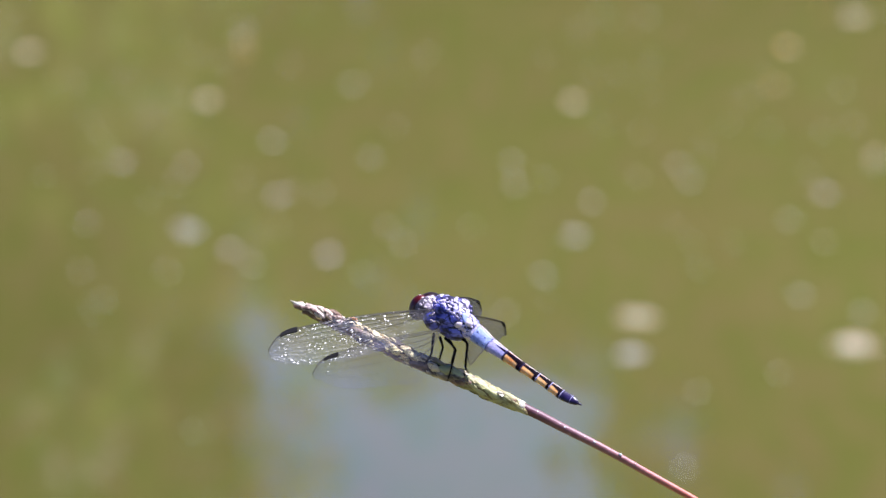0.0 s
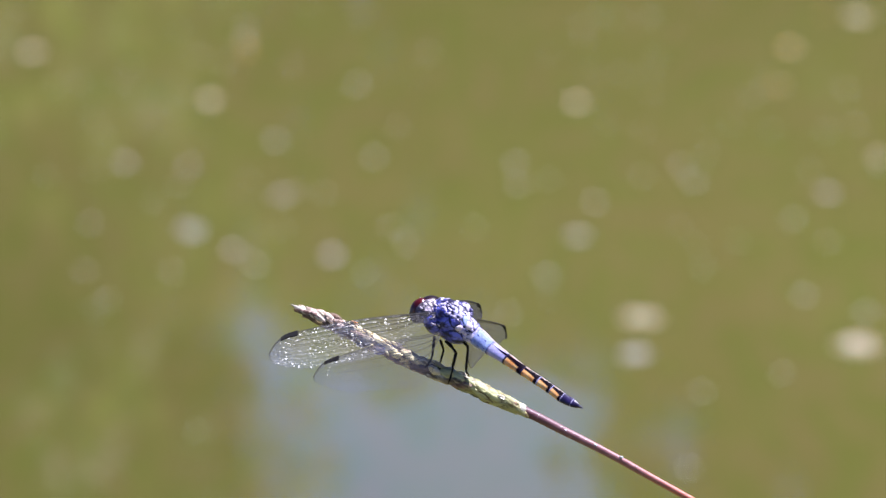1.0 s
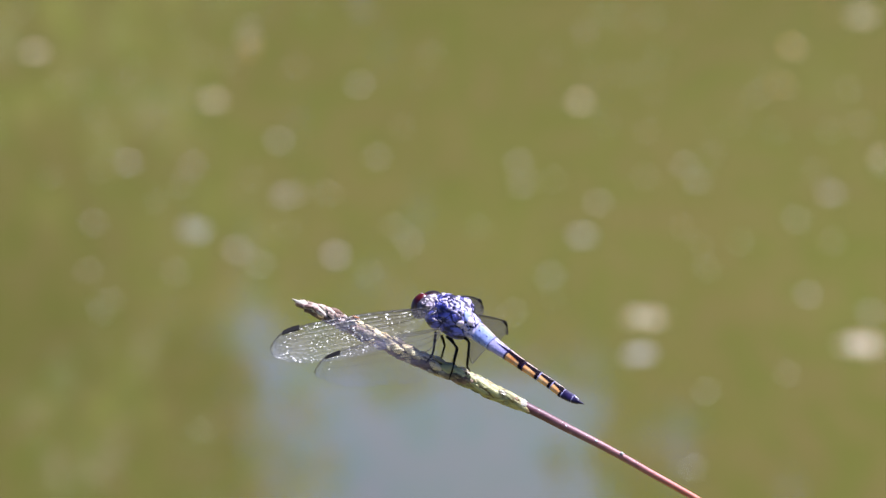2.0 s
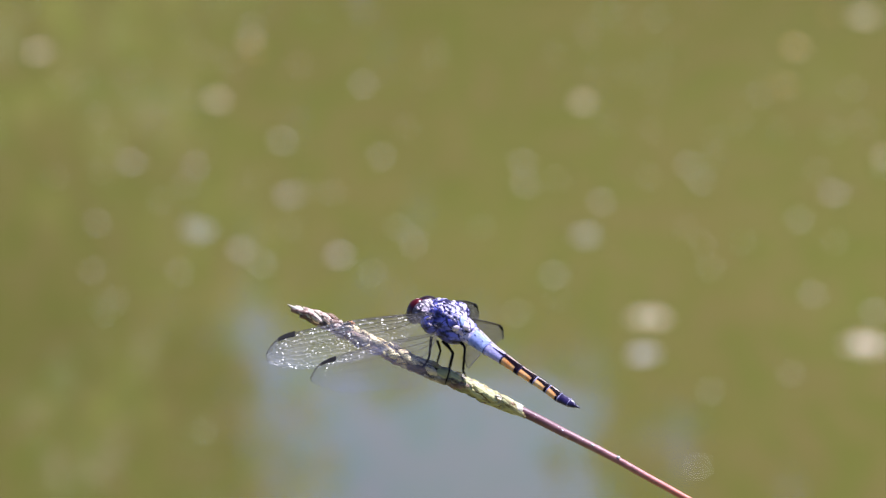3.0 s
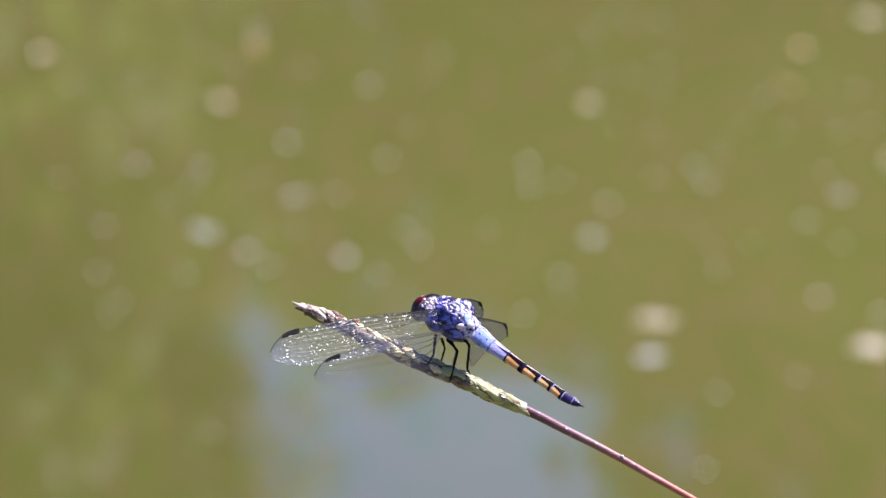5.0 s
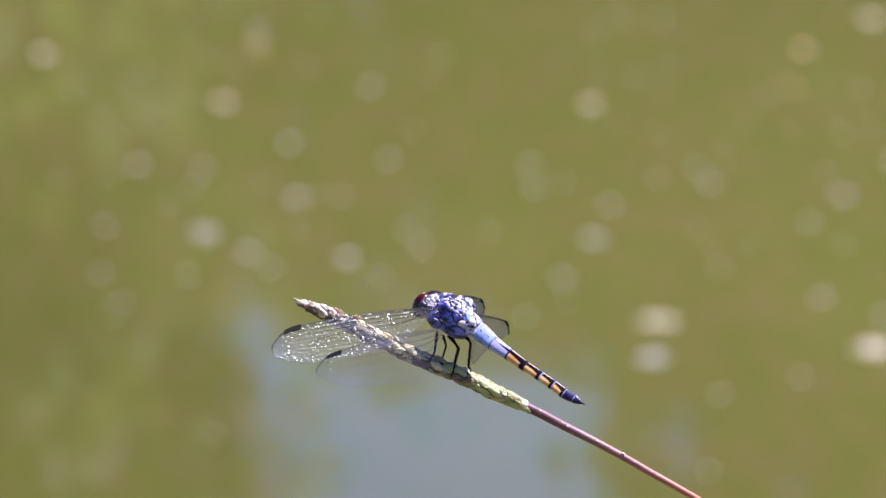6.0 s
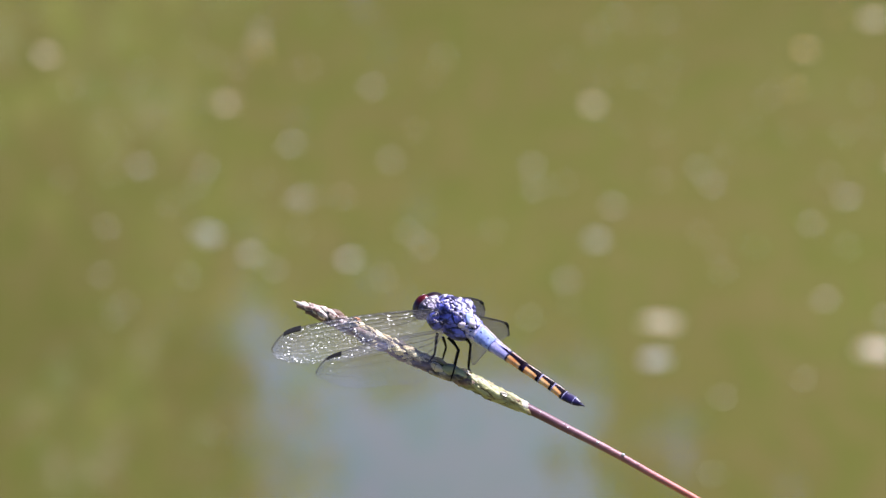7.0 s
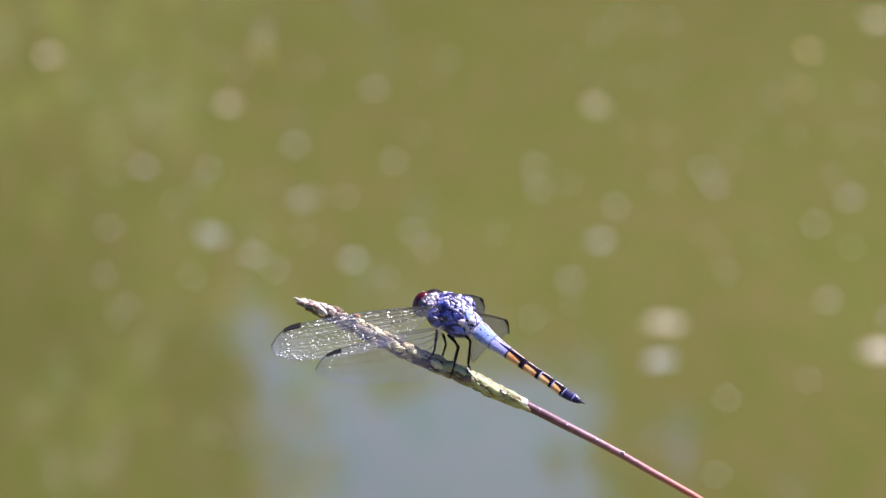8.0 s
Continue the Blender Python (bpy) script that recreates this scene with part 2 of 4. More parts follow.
# ---- mesh helpers; small things are modelled in millimetres ----
def mesh_of(name, bm, mat, smooth=True, unit=1.0):
    if unit != 1.0:
        bmesh.ops.scale(bm, vec=(unit,) * 3, verts=bm.verts)
    bmesh.ops.recalc_face_normals(bm, faces=bm.faces)
    me = bpy.data.meshes.new(name)
    bm.to_mesh(me)
    bm.free()
    me.materials.append(mat)
    if smooth:
        me.polygons.foreach_set("use_smooth", [True] * len(me.polygons))
    return me


def part(name, bm, mat, parent, label="", smooth=True, unit=0.001):
    """Links a bmesh, in millimetres, as one mesh under a thing or a part."""
    ob = new(name, mesh_of(name, bm, mat, smooth, unit))
    ob.parent = parent
    return tagged(ob, label)


def base(name, m):
    ob = new(name)
    ob.empty_display_size = 0.01
    ob.matrix_world = m
    return ob


def tube(bm, pts, radii, n=10, flat=1.0, caps=True):
    """A swept tube through pts; flat squashes it along its second normal."""
    pts = [Vector(p) for p in pts]
    rings, side = [], None
    for i, p in enumerate(pts):
        d = (pts[min(i + 1, len(pts) - 1)] - pts[max(i - 1, 0)]).normalized()
        if side is None:
            side = d.cross(Vector((0, 0, 1)) if abs(d.z) < 0.9 else Vector((0, 1, 0))).normalized()
        side = (side - d * side.dot(d)).normalized()
        up = side.cross(d)
        r = radii[i] if isinstance(radii, (list, tuple)) else radii
        rings.append([bm.verts.new(p + side * (r * math.cos(a)) + up * (r * flat * math.sin(a)))
                      for a in (2 * math.pi * k / n for k in range(n))])
    for a, b in zip(rings, rings[1:]):
        for k in range(n):
            bm.faces.new((a[k], a[(k + 1) % n], b[(k + 1) % n], b[k]))
    if caps:
        bm.faces.new(rings[0][::-1])
        bm.faces.new(rings[-1])
    return rings


def curve_points(pts, steps=6):
    """Catmull-Rom points through pts of any dimension."""
    P = [np.array(p, float) for p in pts]
    P = [2 * P[0] - P[1]] + P + [2 * P[-1] - P[-2]]
    out = []
    for i in range(1, len(P) - 2):
        for k in range(steps):
            t = k / steps
            out.append(0.5 * ((2 * P[i]) + (P[i + 1] - P[i - 1]) * t + (2 * P[i - 1] - 5 * P[i] + 4 * P[i + 1] - P[i + 2]) * t ** 2
                              + (3 * P[i] - P[i - 1] - 3 * P[i + 1] + P[i + 2]) * t ** 3))
    return out + [P[-2]]


def blob(bm, centre, axes, size, rough=0.0, level=3, seed=0):
    """An ellipsoid along three axes, with a slightly uneven skin."""
    made = bmesh.ops.create_icosphere(bm, subdivisions=level, radius=1.0)["verts"]
    c, ax = Vector(centre), [Vector(a).normalized() for a in axes]
    for v in made:
        k = 1 + rough * noise.noise(v.co * 2.2 + Vector((seed, seed, 0)))
        v.co = c + sum((ax[i] * (v.co[i] * size[i] * k) for i in range(3)), Vector())
    return made


# ---- water, ground and the far bank that shows in the water ----
def build_setting():
    bm = bmesh.new()
    ring = [bm.verts.new((40 * math.cos(a) * (1 + 0.05 * math.sin(3 * a)), 8 + 36 * math.sin(a), 0)) for a in (2 * math.pi * k / 96 for k in range(96))]
    bm.faces.new(ring)
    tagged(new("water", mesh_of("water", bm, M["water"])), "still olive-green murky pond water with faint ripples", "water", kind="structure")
    bm = bmesh.new()
    rows = []
    for k in range(97):
        a = 2 * math.pi * k / 96
        row = []
        for r, z in ((0.0, -1.2), (0.9, -0.5), (0.985, -0.05), (1.03, 0.25), (1.2, 0.5), (2.0, 0.8), (8.0, 1.0), (80.0, 1.0)):
            row.append(bm.verts.new((40 * r * math.cos(a) * (1 + 0.05 * math.sin(3 * a)), 8 + 36 * r * math.sin(a), z + 0.1 * math.sin(7 * a) * (r > 1))))
        rows.append(row)
    for a, b in zip(rows, rows[1:]):
        for i in range(7):
            bm.faces.new((a[i], a[i + 1], b[i + 1], b[i]))
    bmesh.ops.remove_doubles(bm, verts=bm.verts, dist=0.001)
    tagged(new("ground", mesh_of("ground", bm, M["ground"])), "grassy earth bank round the pond", "ground", kind="structure")


def tree(x, y, height, clumps, seed):
    """Trunk, limbs and a crown of leaf clumps; clumps: (x, z, radius, thinness) from the tree's foot."""
    rng = random.Random(seed)
    root = base("tree", pose(x, y, 0.25))
    bm = bmesh.new()
    tube(bm, [(0, 0, -0.4), (0.05, 0, height * 0.3), (-0.05, 0.1, height * 0.6), (0.05, 0, height * 0.9)], [0.22, 0.16, 0.11, 0.03], 9)
    for cx, cz, r, *_ in clumps:
        z0 = min(cz * 0.75, height * 0.7)
        tube(bm, [(0, 0, z0), (cx * 0.5, 0.1, (z0 + cz) / 2), (cx, 0, cz)], [0.08, 0.05, 0.02], 6)
    part("trunk", bm, M["bark"], root, unit=1.0)
    bm = bmesh.new()
    for cx, cz, r, *thin in clumps:
        for _ in range(int(420 * r * r * (thin[0] if thin else 1.0))):
            d = Vector((rng.gauss(0, 1), rng.gauss(0, 1), rng.gauss(0, 1))).normalized() * (r * rng.random() ** 0.4 * (0.85 + 0.3 * rng.random()))
            p = Vector((cx, 0, cz)) + d
            s = rng.uniform(0.13, 0.27)
            e = Euler((rng.uniform(-1, 1), rng.uniform(-1, 1), rng.uniform(0, 6.3))).to_matrix()
            q = [bm.verts.new(p + e @ Vector(w)) for w in ((-s, 0, 0), (0, -s * 0.45, s * 0.1), (s, 0, 0), (0, s * 0.45, s * 0.1))]
            bm.faces.new(q)
    part("crown", bm, M["leaf"], root, smooth=False, unit=1.0)
    tagged(root, "leafy green tree on the far bank, mirrored in the water", "tree", "trees on the far bank")


def build_trees():
    rng = random.Random(5)
    tree(-3.6, 44.6, 9.0, [(0, 6.6, 2.2), (-1.6, 5.2, 1.7), (1.0, 5.0, 1.6), (0.9, 3.2, 1.7), (1.3, 6.9, 1.3), (1.6, 2.4, 1.4), (1.4, 4.2, 1.1), (2.3, 6.5, 0.7), (1.9, 5.7, 0.7), (2.3, 5.15, 0.3), (2.5, 5.75, 0.3), (2.86, 5.12, 0.2, 0.1), (2.92, 5.6, 0.3, 0.15), (2.5, 4.45, 0.35, 0.4), (2.35, 4.9, 0.25, 0.4)], 1)
    tree(3.4, 44.8, 9.4, [(0, 7.0, 2.2), (-1.3, 5.4, 1.4), (1.4, 5.2, 1.8), (-0.9, 3.2, 1.7), (-1.5, 7.2, 1.2), (-1.5, 2.6, 1.4), (-1.6, 4.4, 1.0), (-2.0, 6.2, 0.7), (-2.5, 5.3, 0.6, 0.12), (-2.6, 6.6, 0.5, 0.1)], 2)
    tree(0.0, 45.6, 5.4, [(0, 3.85, 1.3), (-1.2, 3.7, 1.1), (1.1, 3.9, 1.25), (0, 2.4, 1.5), (-0.6, 4.65, 0.5, 0.4), (0.6, 4.5, 0.5), (-1.2, 2.0, 1.3), (1.2, 2.0, 1.3)], 3)
    for k, x in enumerate((-30, -25, -20.5, -16, -12, -8, 8, 12.2, 16.5, 21, 25.5, 30)):
        y = 8 + 36 * math.sqrt(1 - (x / 41) ** 2) + 2.2
        h = rng.uniform(7.5, 10)
        tree(x, y, h, [(rng.uniform(-1.4, 1.4), h * f, rng.uniform(1.6, 2.3)) for f in (0.3, 0.45, 0.6, 0.75, 0.9)], 10 + k)


build_setting()
build_trees()

# ---- what floats on the pond: x, y in metres, width in millimetres ----
HUSKS = [
    (-0.605, 12.23, 16.1), (-0.296, 12.39, 12.4), (-0.325, 11.6, 15.3), (0.618, 12.74, 15.3), (0.631, 12.73, 14.3), (0.505, 12.29, 9.8),
    (0.472, 11.78, 6.3), (0.178, 11.58, 15.3), (0.210, 9.41, 16.5), (0.226, 9.4, 16.0), (0.443, 9.19, 20.5),
    (0.458, 9.18, 20.0), (0.564, 10.94, 11.4),
]
FOAM = [
    (-0.417, 10.88, 10.5), (-0.227, 11.12, 10.5), (-0.206, 10.53, 11.5), (-0.317, 10.2, 11.0), (-0.305, 10.18, 11.0), (-0.255, 10.0, 10.2),
    (-0.137, 9.95, 13.0), (-0.126, 11.8, 9.5), (0.158, 10.13, 13.6), (0.479, 10.55, 10.5), (0.198, 9.11, 13.5), (0.209, 9.12, 12.5),
    (0.41, 9.6, 9.4), (0.117, 9.77, 9.0), (0.089, 10.88, 9.0), (0.09, 10.64, 8.5), (0.304, 10.85, 8.8), (0.315, 10.68, 8.8),
    (0.184, 10.46, 8.1), (-0.093, 10.94, 8.8), (0.473, 9.45, 8.5), (-0.3, 12.59, 8.5), (0.558, 10.85, 6.5), (-0.332, 10.85, 8.1),
    (0.424, 10.29, 8.1), (-0.226, 9.87, 8.1),
]
FILM_BUBBLES = [
    (-0.024, 12.21, 6.5), (-0.221, 12.06, 5.6), (-0.36, 12.19, 5.6), (-0.4, 12.55, 4.7), (-0.452, 12.04, 5.2), (-0.546, 11.78, 5.2),
    (-0.482, 11.4, 5.2), (-0.454, 11.16, 4.7), (-0.436, 10.25, 6.9), (-0.068, 10.21, 6.5), (-0.512, 10.73, 5.2), (-0.453, 10.79, 4.7),
    (-0.199, 10.21, 4.7), (-0.095, 9.79, 5.2), (0.237, 12.8, 6.9), (0.309, 12.73, 6.9), (0.296, 12.04, 5.6), (0.284, 11.71, 4.7),
    (0.148, 12.19, 4.9), (0.558, 11.74, 6.5), (0.386, 11.33, 4.7), (0.507, 11.23, 5.6), (0.25, 10.73, 5.2), (0.469, 10.79, 5.6),
    (0.299, 10.05, 4.7), (0.035, 10.21, 4.7), (0.071, 9.45, 6.5), (0.269, 8.84, 6.1), (0.36, 8.97, 5.8), (0.24, 8.32, 5.8),
    (-0.32, 9.79, 4.9), (-0.257, 8.56, 4.1),
]
SEEDS = [(-0.286, 12.24, 9.5), (0.499, 12.32, 12.0), (0.462, 11.8, 7.5), (0.574, 12.78, 7.0)]
FLOATING = []


def floating(name, x, y, width, mat, label, category, group, seed):
    """A low cluster of rounded pieces with loose crumbs round it, half out of the water."""
    rng = random.Random(seed)
    bm = bmesh.new()
    w = width / 2
    blob(bm, (0, 0, 0), ((1, 0, 0), (0, 1, 0), (0, 0, 1)), (w * 0.82, w * 0.75, w * 0.75), 0.2, 2, seed)
    for _ in range(10):
        a, r, far = rng.uniform(0, 6.3), w * rng.uniform(0.16, 0.34), w * rng.uniform(0.7, 2.1)
        blob(bm, (math.cos(a) * far, math.sin(a) * far, r * 0.15), ((1, 0, 0), (0, 1, 0), (0, 0, 1)), (r, r, r), 0.1, 1, seed)
    ob = new(name, mesh_of(name, bm, mat, True, 0.001))
    ob.matrix_world = pose(x, y, 0, 0, 0, rng.uniform(0, 360))
    tagged(ob, label, category, group)
    FLOATING.append((ob, ob.matrix_world.copy()))


for i, (x, y, w) in enumerate(HUSKS):
    floating("floating_husk", x, y, w, M["husk"], "small cream seed husk floating on the pond", "seed husk", "husks on the water", i)
for i, (x, y, w) in enumerate(FOAM):
    floating("foam_fleck", x, y, w, M["foam"], "small white foam fleck floating on the pond", "foam", "foam on the water", 50 + i)
for i, (x, y, w) in enumerate(SEEDS):
    floating("floating_seed", x, y, w, M["amber"], "small amber seed floating on the pond", "seed", "seeds on the water", 40 + i)
scatter = random.Random(31)
for _ in range(44):
    far = scatter.uniform(9.4, 12.9)
    FILM_BUBBLES.append((scatter.uniform(-0.054, 0.054) * far, far, scatter.uniform(3.8, 6.4)))
for i, (x, y, w) in enumerate(FILM_BUBBLES):
    floating("foam_bubble", x, y, w, M["foam"], "tiny pale bubble floating on green pond water", "bubble", "bubbles on the water", 100 + i)

# ---- the grass spike: millimetres right, away and up from the perch ----
LEAN = pose(*PERCH, -PITCH, 0, 0)
SPIKE = curve_points([(x, 0.03 * x + 2.7, z, r) for x, z, r in (
    (-27.6, 11.7, 0.1), (-26, 10.85, 0.55), (-23, 9.65, 1.2), (-19.5, 8.1, 1.45), (-16.5, 6.65, 1.52), (-13, 4.85, 1.55), (-9, 3, 1.6), (-5, 1.05, 1.56),
    (-1, -0.75, 1.53), (3, -2.25, 1.55), (7, -4.18, 1.38), (11, -6.03, 1.27), (13.4, -7.08, 1.08))], 6)
STALK = curve_points([(x, y + 5.5, z, r) for x, y, z, r in (
    (12.6, -2.4, -6.7, 0.88), (17, -1.8, -8.9, 0.84), (21, -1.3, -11.0, 0.78), (26, -0.9, -13.52, 0.71), (31, -0.5, -16.2, 0.66), (36, 0, -19.05, 0.63),
    (41, 0.5, -21.85, 0.6), (46, 1, -24.8, 0.58), (60, 2.5, -34, 0.6), (95, 6.5, -68, 0.7), (150, 13.5, -160, 0.9),
    (215, 22.5, -380, 1.2), (260, 58.5, -700, 1.5), (275, 148.5, -1130, 1.7))], 6)


def scale_mesh(name, mat, length, width):
    """One boat-shaped glume, pointing along -x, its outside up."""
    bm = bmesh.new()
    grid = []
    for i in range(7):
        t = i / 6
        w = width * (math.sin(math.pi * min(1.0, 0.18 + 0.82 * t) ** 1.1) * 0.5 + 0.02)
        row = []
        for k in range(5):
            u = k / 4 * 2 - 1
            row.append(bm.verts.new((-length * (t - 0.25), w * u, 0.38 * width * (1 - u * u) * math.sin(math.pi * (0.1 + 0.85 * t)) + 0.03 * length * (t - 0.2) + 0.16 * noise.noise(Vector((i * 0.9, k * 0.8, length * 9))))))
        grid.append(row)
    for a, b in zip(grid, grid[1:]):
        for k in range(4):
            bm.faces.new((a[k], b[k], b[k + 1], a[k + 1]))
    bmesh.ops.solidify(bm, geom=bm.faces[:], thickness=0.12)
    return mesh_of(name, bm, mat, True, 0.001)


def plump_mesh(name, mat, length, width, seed):
    """One plump, creased spikelet, pointing along -x, its outside up."""
    bm = bmesh.new()
    for v in bmesh.ops.create_icosphere(bm, subdivisions=2, radius=1.0)["verts"]:
        c = v.co.copy()
        t = (1 - c.x) / 2
        taper = 0.55 + 0.45 * math.sin(math.pi * min(1.0, 0.25 + 0.6 * t))
        k = 1 + 0.30 * noise.noise(c * 1.6 + Vector((seed * 7.1, seed, 0))) + 0.22 * noise.noise(c * 4.1 + Vector((seed, seed * 5.3, 0))) - 0.12 * abs(math.sin(3.0 * c.y + seed))
        v.co = Vector((c.x * length * 0.5 * (1 + 0.1 * k), c.y * width * 0.5 * taper * k, c.z * width * 0.36 * taper * k))
    return mesh_of(name, bm, mat, True, 0.001)


def set_piece(name, me, thing, m, seed):
    """A piece of its own under the thing: a worked copy of the mesh, laid at m, with its own tone."""
    me = me.copy()
    me.transform(m)
    tone = me.attributes.new("seed", "FLOAT", "POINT")
    tone.data.foreach_set("value", [seed] * len(me.vertices))
    ob = new(name, me)
    ob.parent = thing
    return ob


def build_spike():
    thing = base("grass_stem", LEAN)
    bm = bmesh.new()
    tube(bm, [p[:3] for p in SPIKE], [p[3] * 0.76 for p in SPIKE], 12)
    part("spike", bm, M["core"], thing)
    bm = bmesh.new()
    low = [p for p in SPIKE if 2.6 < p[0] < 11.5]
    tube(bm, [p[:3] for p in low], [p[3] * (0.7 if i == 0 else 0.97 + 0.07 * math.sin(i * 1.9)) for i, p in enumerate(low)], 14)
    part("sheath", bm, M["green"], thing, "green lower part of the spike")
    bm = bmesh.new()
    tube(bm, [p[:3] for p in STALK], [p[3] for p in STALK], 14)
    part("stalk", bm, M["stalk"], thing, "purple stalk turning orange-red lower down")
    bm = bmesh.new()
    tube(bm, curve_points([(9.6, 2.95, -5.42), (11.4, 3.0, -6.22), (13.1, 3.06, -6.98)], 4), [0.85, 1.1, 1.2, 1.23, 1.21, 1.18, 1.12, 1.08, 1.05], 14)
    collar = part("collar", bm, M["green"], thing, "smooth green collar")
    bm = bmesh.new()
    rings = tube(bm, curve_points([(13.0, 3.06, -6.93), (13.3, 3.07, -7.07), (13.6, 3.1, -7.22)], 4), [1.08, 1.11, 1.12, 1.11, 1.09, 1.06, 1.04, 1.04, 1.05], 14)
    for k, v in enumerate(rings[0]):
        v.co += Vector((-0.9, 0, 0.42)) * (0.7 + 0.7 * math.sin(k * 2.3))
    for k, v in enumerate(rings[-1]):
        v.co += Vector((0.9, 0, -0.42)) * (0.22 * math.sin(k * 1.7))
    part("rim", bm, M["papery"], collar, "papery cream rim")
    rng = random.Random(11)
    looks = ("tip", "brown", "cream", "grey", "green", "papery", "russet")
    thin = {k: [scale_mesh("glume", M[k], rng.uniform(3.4, 4.6), rng.uniform(1.5, 2.1)) for _ in range(3)] for k in looks}
    plump = {k: [plump_mesh("spikelet", M[k], rng.uniform(3.2, 4.3), rng.uniform(1.6, 2.1), j + 0.3) for j in range(5)] for k in looks}
    leafy_bits = {k: [plump_mesh("spikelet", M[k], rng.uniform(5.6, 7.4), rng.uniform(1.6, 2.1), j + 0.7) for j in range(4)] for k in looks}
    mixes = {
        "tip": ("tip",) * 7 + ("brown", "papery"),
        "cream": ("cream",) * 7 + ("papery", "grey"),
        "grey": ("grey",) * 6 + ("cream", "papery"),
        "pale": ("grey", "grey", "papery", "papery", "cream", "green", "green"),
        "green": ("green",) * 8 + ("russet", "brown", "cream"),
    }
    pts = [Vector(p[:3]) for p in SPIKE]

    def laid(p, d, out, twist, lift, size):
        across = d.cross(out)
        m = Matrix((-d, across, out)).transposed()
        if m.determinant() < 0:
            m = Matrix((-d, -across, out)).transposed()
        return Matrix.Translation(p * 0.001) @ m.to_4x4() @ Matrix.Rotation(twist, 4, "Z") @ Matrix.Rotation(lift, 4, "Y") @ Matrix.Scale(size, 4)

    i, turn = 7, 0.0
    while i < len(SPIKE) - 5:
        p, r = pts[i], SPIKE[i][3]
        d = (pts[i - 1] - pts[i + 1]).normalized()
        side = d.cross(Vector((0, 0, 1))).normalized()
        up = side.cross(d)
        x = p.x + rng.uniform(-0.8, 0.8)
        # looks by stretch, duller and browner from -5.5 to -1.5
        kind = "tip" if x < -19 else "cream" if x < -5.5 else "grey" if x < -1.5 else "pale" if x < 4.5 else "green"
        size = 0.12 + 0.88 * min(1.0, r / 1.5)
        body = leafy_bits if kind == "green" else plump
        count = 5 if kind == "green" else 4
        for k in range(count):
            a = turn + 2 * math.pi * k / count + rng.uniform(-0.25, 0.25)
            out = side * math.cos(a) + up * math.sin(a)
            here = p + d * rng.uniform(-0.6, 0.6)
            # pieces facing down turn brown, shade painted under all but the green part
            shade_side = kind != "green" and out.z + 0.2 * out.y < -0.4
            set_piece("spikelet", rng.choice(body["green" if x > 6.0 else rng.choice(("brown", "brown", "brown", "grey") if shade_side else mixes[kind])]), thing,
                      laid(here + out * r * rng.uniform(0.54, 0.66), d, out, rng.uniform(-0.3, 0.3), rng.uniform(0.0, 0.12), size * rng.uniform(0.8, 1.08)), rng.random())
        for _ in range(3):
            a = rng.uniform(0, 6.3)
            out = side * math.cos(a) + up * math.sin(a)
            set_piece("glume", rng.choice(thin[rng.choice(mixes[kind])]), thing,
                      laid(p + d * rng.uniform(-0.8, 0.8) + out * r * 0.74, d, out, rng.uniform(-0.45, 0.45), rng.uniform(0.0, 0.12), size * rng.uniform(0.45, 0.8)), rng.random())
        for _ in range(4):
            a = rng.uniform(0, 6.3)
            out = side * math.cos(a) + up * math.sin(a)
            set_piece("floret", rng.choice(plump[rng.choice(mixes[kind] + ("brown", "brown"))]), thing,
                      laid(p + d * rng.uniform(-1.2, 1.2) + out * r * 0.95, d, out, rng.uniform(-0.8, 0.8), rng.uniform(-0.1, 0.25), rng.uniform(0.14, 0.34)), rng.random())
        turn += math.pi / count + rng.uniform(-0.15, 0.15)
        i += 3
    # husks that stand off the spike, and a spur
    for x, y, z, ax, lift, size, kind in ((6.6, 2.4, -2.8, 1.2, 0.14, 0.55, "papery"), (3.4, 2.6, -1.0, 1.2, 0.12, 0.55, "papery"), (-0.9, 2.4, 0.7, 1.3, 0.1, 0.7, "grey"),
                                          (10.2, 2.0, -4.9, 0.7, 0.1, 0.5, "papery"), (7.4, 2.3, -5.72, -1.3, 0.3, 0.3, "brown"), (-16.0, 2.2, 8.3, 1.2, 0.1, 0.4, "tip")):
        out = Vector((0, -math.cos(ax), math.sin(ax)))
        set_piece("husk", thin[kind][0], thing, laid(Vector((x, y, z)), Vector((-0.9, 0, 0.43)), out, 0.2, lift, size), 0.7)
    # beak at the tip
    bm = bmesh.new()
    tube(bm, curve_points([(-27.7, 1.87, 11.8), (-26.0, 1.9, 10.9), (-23.4, 2.0, 9.8)], 4), [0.06, 0.15, 0.28, 0.42, 0.55, 0.66, 0.76, 0.86, 0.9], 10)
    part("beak", bm, M["papery"], thing, "pale pointed tip")
    bm = bmesh.new()
    tube(bm, curve_points([(-18.6, 0.8, 7.7), (-16.9, 0.6, 8.3), (-15.9, 0.7, 7.6)], 4), 0.12, 6)
    part("awn", bm, M["leg"], thing, "thin dark bristle")
    bm = bmesh.new()
    blob(bm, (-16.4, 1.7, 8.6), ((1, 0, -0.3), (0, 1, 0), (0.3, 0, 1)), (0.7, 0.3, 0.2), 0.2, 2)
    part("anther", bm, M["orange"], thing, "tiny orange anther")
